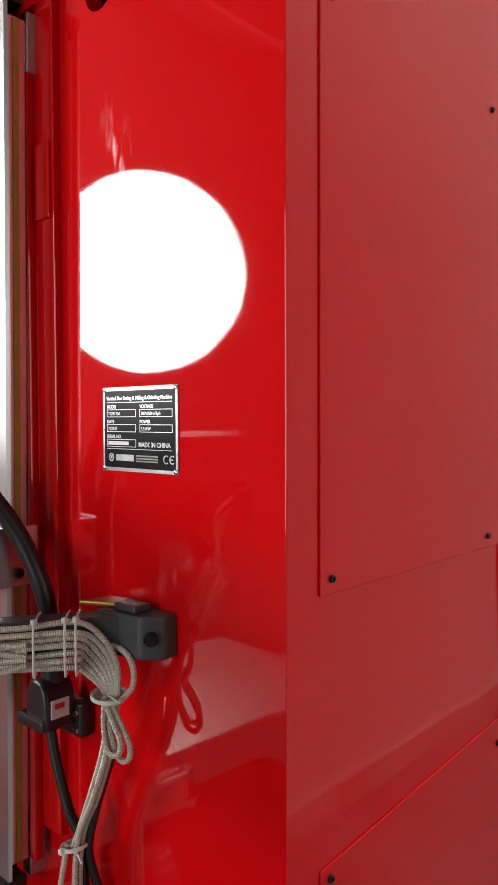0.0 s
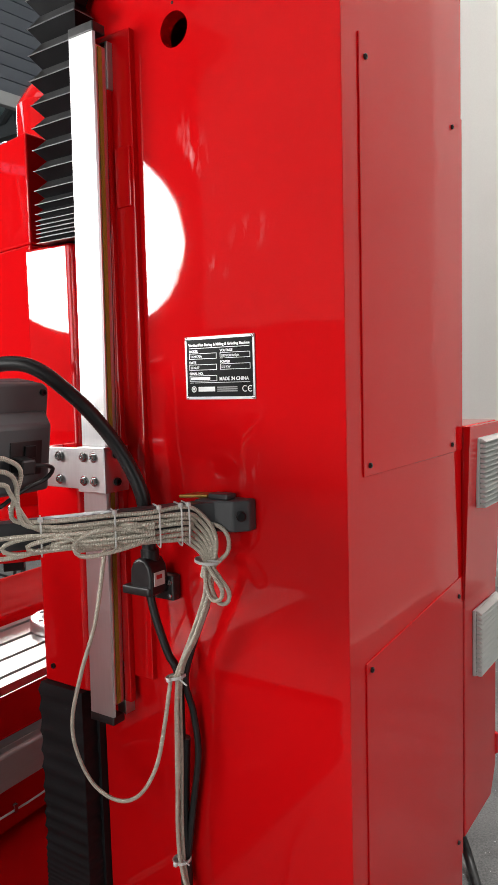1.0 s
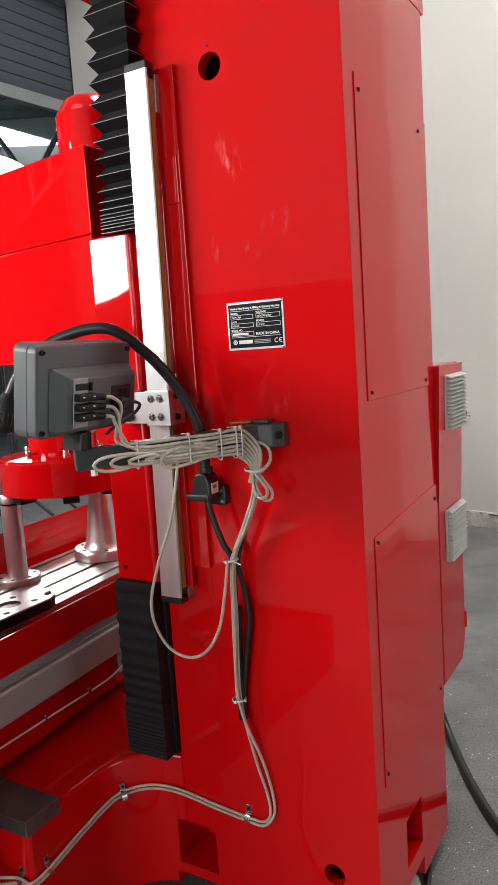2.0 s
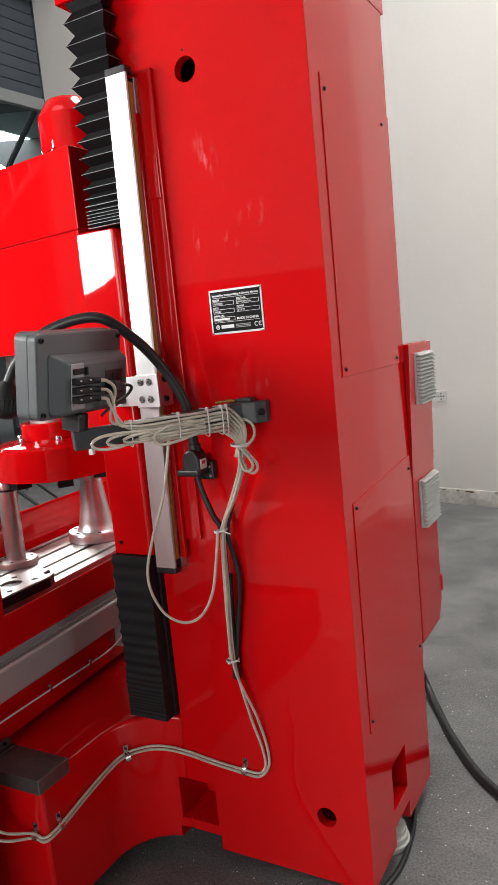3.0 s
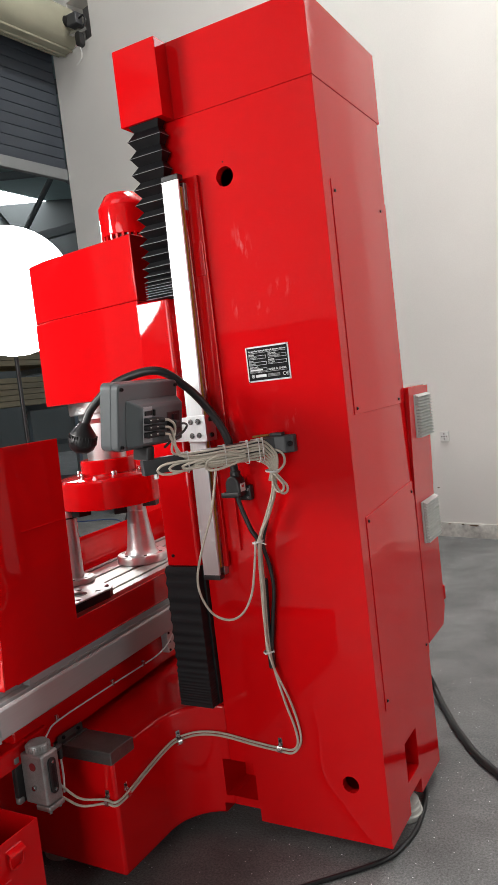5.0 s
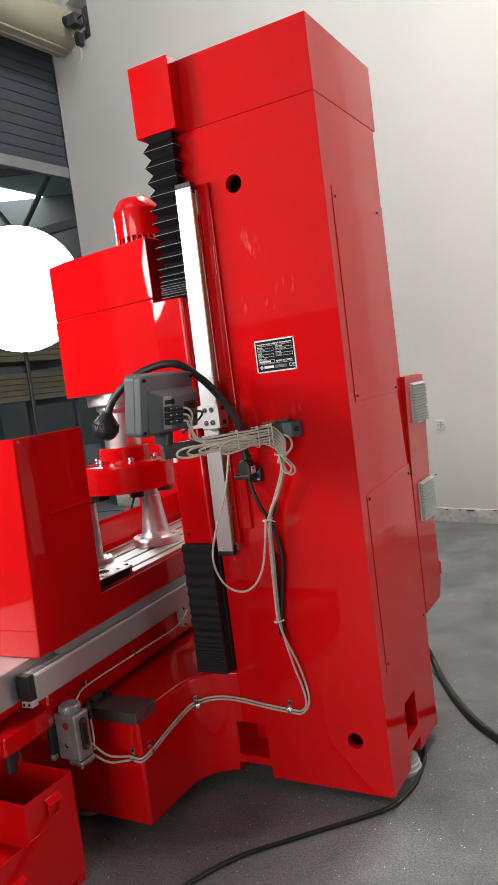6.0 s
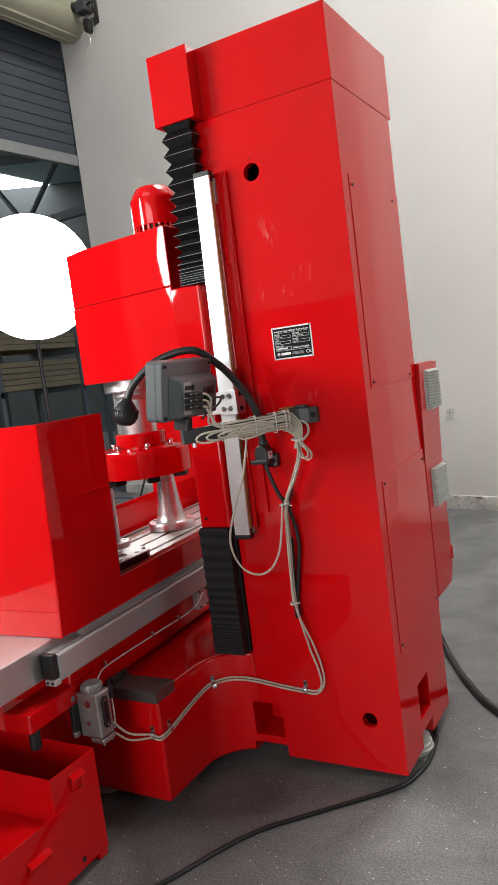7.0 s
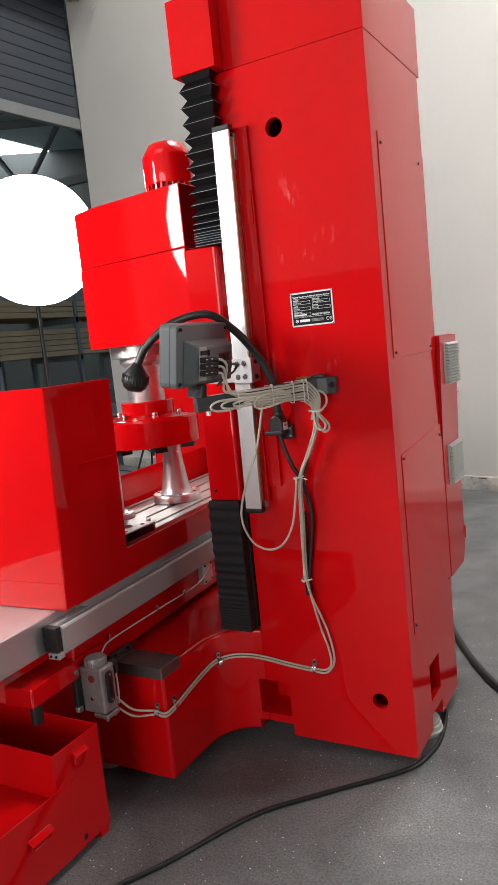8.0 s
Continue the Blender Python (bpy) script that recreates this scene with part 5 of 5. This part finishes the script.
at_thing(part("cable", tube([(-0.186, -0.046, 0.998), (-0.168, -0.046, 0.978), (-0.155, -0.046, 0.962), (-0.158, -0.046, 0.947), (-0.174, -0.046, 0.946), (-0.190, -0.045, 0.978), (-0.192, -0.045, 1.0)], R, 0.006, 8), ARMOUR), wires)
at_thing(part("cable", tube([(-0.200, -0.048, 1.052), (-0.174, -0.040, 1.049), (-0.160, -0.038, 1.036), (-0.160, -0.038, 1.016), (-0.172, -0.040, 1.002), (-0.187, -0.042, 0.990)], R, 0.006, 8), ARMOUR), wires)

blacks = thing("lamp_cable", "black lamp cables tied down the column", "cable", (-0.27, -0.02, 0.6))
at_thing(part("cable", tube([(-0.303, -0.040, 0.94), (-0.293, -0.038, 0.90), (-0.276, -0.034, 0.85), (-0.263, -0.028, 0.815), (-0.268, -0.02, 0.70), (-0.276, -0.016, 0.55), (-0.274, -0.014, 0.49)], 0.006, 0.01, 10), BLACK_CABLE), blacks)
at_thing(part("cable", tube([(-0.206, -0.030, 0.93), (-0.236, -0.030, 0.86), (-0.252, -0.026, 0.81), (-0.247, -0.016, 0.76), (-0.242, -0.014, 0.70), (-0.254, -0.014, 0.62), (-0.268, -0.014, 0.53)], 0.005, 0.01, 10), BLACK_CABLE), blacks)
at_thing(part("sleeve", tube([(-0.264, -0.018, 0.72), (-0.272, -0.016, 0.60), (-0.272, -0.014, 0.485)], 0.009, 0.01, 12), BLACK_CABLE), blacks)


def tie(c, axis, r, tail):
    """A nylon tie round a bundle, with its head and cut tail."""
    m, _ = aim(c, Vector(c) + Vector(axis))
    t = thing("cable_tie", "white nylon tie round the cables", "cable tie", c, "cable ties")
    bm = bmesh.new()
    prof = [(r, -0.002), (r + 0.0012, -0.002), (r + 0.0012, 0.002), (r, 0.002)]
    at_thing(part("band", lathe(prof + prof[:1], m, 24), TIE), t)
    at_thing(part("head", box(r - 0.001, r + 0.005, -0.003, 0.003, -0.003, 0.003, 0.001, 1, m=m), TIE), t)
    at_thing(part("tail", rod(c, Vector(c) + Vector(tail), 0.0012, 6), TIE), t)
    return t


def strap(u, low=-0.032):
    """A tie pulled tight round the arm and its cables."""
    c = along(u, 0.0, 0)
    t = thing("cable_tie", "white nylon tie round the cables", "cable tie", c, "cable ties")
    loop = [along(u, a, b) for a, b in ((-0.034, 0.019), (-0.010, 0.0205), (0.010, 0.0205), (0.0165, 0.014), (0.0168, -0.01), (0.0155, low), (0.008, low - 0.0035), (-0.010, low - 0.002), (-0.034, -0.020), (-0.035, 0.0), (-0.034, 0.019))]
    at_thing(part("band", tube(loop, 0.0012, 0.003, 6), TIE), t)
    at_thing(part("head", box(-0.0028, 0.0028, -0.0028, 0.0028, -0.003, 0.003, 0.001, 1, m=Matrix.Translation(along(u, 0.012, 0.0215))), TIE), t)


for u, low in ((0.145, -0.029), (0.175, -0.029), (0.26, -0.028), (0.43, -0.026), (0.70, -0.022)):
    strap(u, low)
tie((-0.192, -0.043, 1.000), (0.1, 0, 1), 0.0165, (0.03, -0.01, 0.004))
tie((-0.258, -0.040, 0.822), (-0.2, 0, 1), 0.0135, (0.028, -0.01, -0.004))
tie((-0.272, -0.024, 0.531), (-0.1, 0, 1), 0.013, (0.022, -0.01, 0.004))


def cable_clip(p, normal):
    n = Vector(normal).normalized()
    t = thing("cable_clip", "small zinc saddle clip holding cables to the casting", "cable clip", p, "cable clips")
    m = Matrix.Translation(p) @ n.to_track_quat("Y", "Z").to_matrix().to_4x4()
    at_thing(part("tab", box(-0.006, 0.006, -0.001, 0.0012, 0.006, 0.026, 0.0005, 1, m=m), ZINC), t)
    at_thing(part("saddle", prism([(-0.001, 0.010), (0.006, 0.008), (0.0115, 0.0), (0.0115, -0.008), (0.006, -0.014), (-0.001, -0.014), (0.005, -0.011), (0.0095, -0.007), (0.0095, 0.0), (0.005, 0.006)], -0.006, 0.006, axis="x", r=0, m=m), ZINC), t)
    at_thing(part("screw", rod(m @ Vector((0, 0.001, 0.019)), m @ Vector((0, 0.004, 0.019)), 0.003, 10), BOLT), t)
    return t


cable_clip((-0.283, 0.0, 0.261), (0, -1, 0))
cable_clip((-0.557, -0.075, 0.280), (0.9, -0.45, 0))
cable_clip((-0.575, -0.285, 0.245), (1, 0, 0))
cable_clip((-0.603, -0.322, 0.240), (0.1, -1, 0))
# thin oil line along the saddle
oil_line = thing("oil_line", "thin pale oil line clipped along the saddle", "pipe", (-0.73, -0.1, 0.43))
at_thing(part("pipe", tube([(-0.70, -0.42, 0.40), (-0.715, -0.38, 0.425), (-0.728, -0.32, 0.432), (-0.731, -0.1, 0.434), (-0.733, 0.08, 0.434), (-0.733, 0.15, 0.446), (-0.732, 0.188, 0.470)], 0.0021, 0.01, 8), TIE), oil_line)
for y in (-0.33, -0.11, 0.03):
    at_thing(part("clip", box(-0.736, -0.728, y - 0.004, y + 0.004, 0.429, 0.446, 0.001), ZINC), oil_line)

# ---- rating plate ----
plate = thing("rating_plate", "black rating plate with silver print and rivets", "name plate", (-0.193, -0.001, 1.262))
SILVER = mat("bare_silver_print", (0.72, 0.72, 0.73), 0.3, metal=0.9, vary=0.05, scale=60)
PLATE_BLACK = mat("black_anodised_plate", (0.006, 0.006, 0.007), 0.3, spec=0.15, vary=0.1, scale=60, grain=0.00002)
X0, X1, Z0, Z1 = -0.2525, -0.1335, 1.218, 1.306
at_thing(part("sheet", box(X0, X1, -0.0016, 0, Z0, Z1, 0.0004, 1), SILVER, None, "silver metal sheet with a bare edge"), plate)
at_thing(part("black_field", box(X0 + 0.0035, X1 - 0.0035, -0.002, -0.0014, Z0 + 0.004, Z1 - 0.004, 0), PLATE_BLACK), plate)


def words(text, x, z, size, bold=0.0, align="LEFT"):
    c = bpy.data.curves.new("text", "FONT")
    c.body, c.size, c.extrude, c.align_x, c.offset = text, size, 0.00012, align, bold
    o = bpy.data.objects.new("text", c)
    scene.collection.objects.link(o)
    o.matrix_world = pose(x, -0.00215, z, 90, 0, 0)
    bpy.context.view_layer.update()
    me = bpy.data.meshes.new_from_object(o.evaluated_get(bpy.context.evaluated_depsgraph_get()))
    me.transform(o.matrix_world)
    bpy.data.objects.remove(o)
    me.materials.clear()
    me.materials.append(SILVER)
    at_thing(new("lettering", me), plate)


def bar(name, x0, x1, z0, z1, material=SILVER):
    at_thing(part(name, box(x0, x1, -0.0023, -0.0019, z0, z1, 0), material), plate)


def field(x0, x1, z0, z1, t=0.0006):
    at_thing(part("field_frame", join(box(x0, x1, -0.0023, -0.0019, z0, z0 + t, 0), box(x0, x1, -0.0023, -0.0019, z1 - t, z1, 0), box(x0, x0 + t, -0.0023, -0.0019, z0, z1, 0), box(x1 - t, x1, -0.0023, -0.0019, z0, z1, 0)), SILVER), plate)


words("Vertical Fine Boring & Milling & Grinding Machine", (X0 + X1) / 2, 1.2925, 0.0052, 0.00012, "CENTER")
bar("rule", X0 + 0.008, X1 - 0.008, 1.2895, 1.2901)
L, Rr = X0 + 0.008, -0.1905
for i, (a, b, c, e) in enumerate((("MODEL", "TXM170A", "VOLTAGE", "380V/50Hz/3ph"), ("DATE", "2020.07", "POWER", "5.5 KW"))):
    z = 1.2838 - 0.0155 * i
    words(a, L, z, 0.0048, 0.0001)
    words(c, Rr, z, 0.0048, 0.0001)
    field(L, L + 0.048, z - 0.0092, z - 0.0012)
    field(Rr, X1 - 0.007, z - 0.0092, z - 0.0012)
    words(b, L + 0.002, z - 0.0072, 0.0048)
    words(e, Rr + 0.002, z - 0.0072, 0.0048)
z = 1.2838 - 0.031
words("SERIAL NO.", L, z, 0.0048, 0.0001)
field(L, L + 0.048, z - 0.0092, z - 0.0012)
bar("number_bar", L + 0.002, L + 0.036, z - 0.0072, z - 0.0035)
words("MADE IN CHINA", Rr - 0.002, z - 0.0085, 0.0066, 0.00015)
bar("rule", X0 + 0.008, X1 - 0.008, 1.2412, 1.2418)
at_thing(part("emblem", join(lathe([(0.0030, 0), (0.0044, 0), (0.0044, 0.0003), (0.0030, 0.0003), (0.0030, 0)], pose(L + 0.007, -0.0019, 1.2325, 90), 24), box(L + 0.0055, L + 0.0085, -0.0022, -0.0019, 1.231, 1.2345, 0)), SILVER), plate)
bar("logo_bar", L + 0.015, L + 0.044, 1.2292, 1.2358)
for k in range(3):
    bar("address_bar", L + 0.048, L + 0.082, 1.2288 + 0.0027 * k, 1.2302 + 0.0027 * k, mat("dim_silver_print", (0.3, 0.3, 0.3), 0.4, metal=0.6))
for cxx, gap in ((X1 - 0.0165, 50), (X1 - 0.0075, 50)):
    ring = [(cxx + r * math.cos(radians(a)), 1.2325 + r * math.sin(radians(a))) for r, span in ((0.0044, range(gap, 361 - gap, 20)), (0.0032, range(360 - gap, gap - 1, -20))) for a in span]
    at_thing(part("mark", prism(ring, -0.0023, -0.0019, axis="y", r=0), SILVER), plate)
bar("mark", X1 - 0.0115, X1 - 0.0065, 1.2321, 1.2331)
for x in (X0 + 0.003, X1 - 0.003):
    for z in (Z0 + 0.003, Z1 - 0.003):
        at_thing(part("rivet", lathe([(0.0026, 0), (0.0022, 0.001), (0.001, 0.0016), (0, 0.0017)], pose(x, -0.0018, z, 90), 14), ZINC), plate)
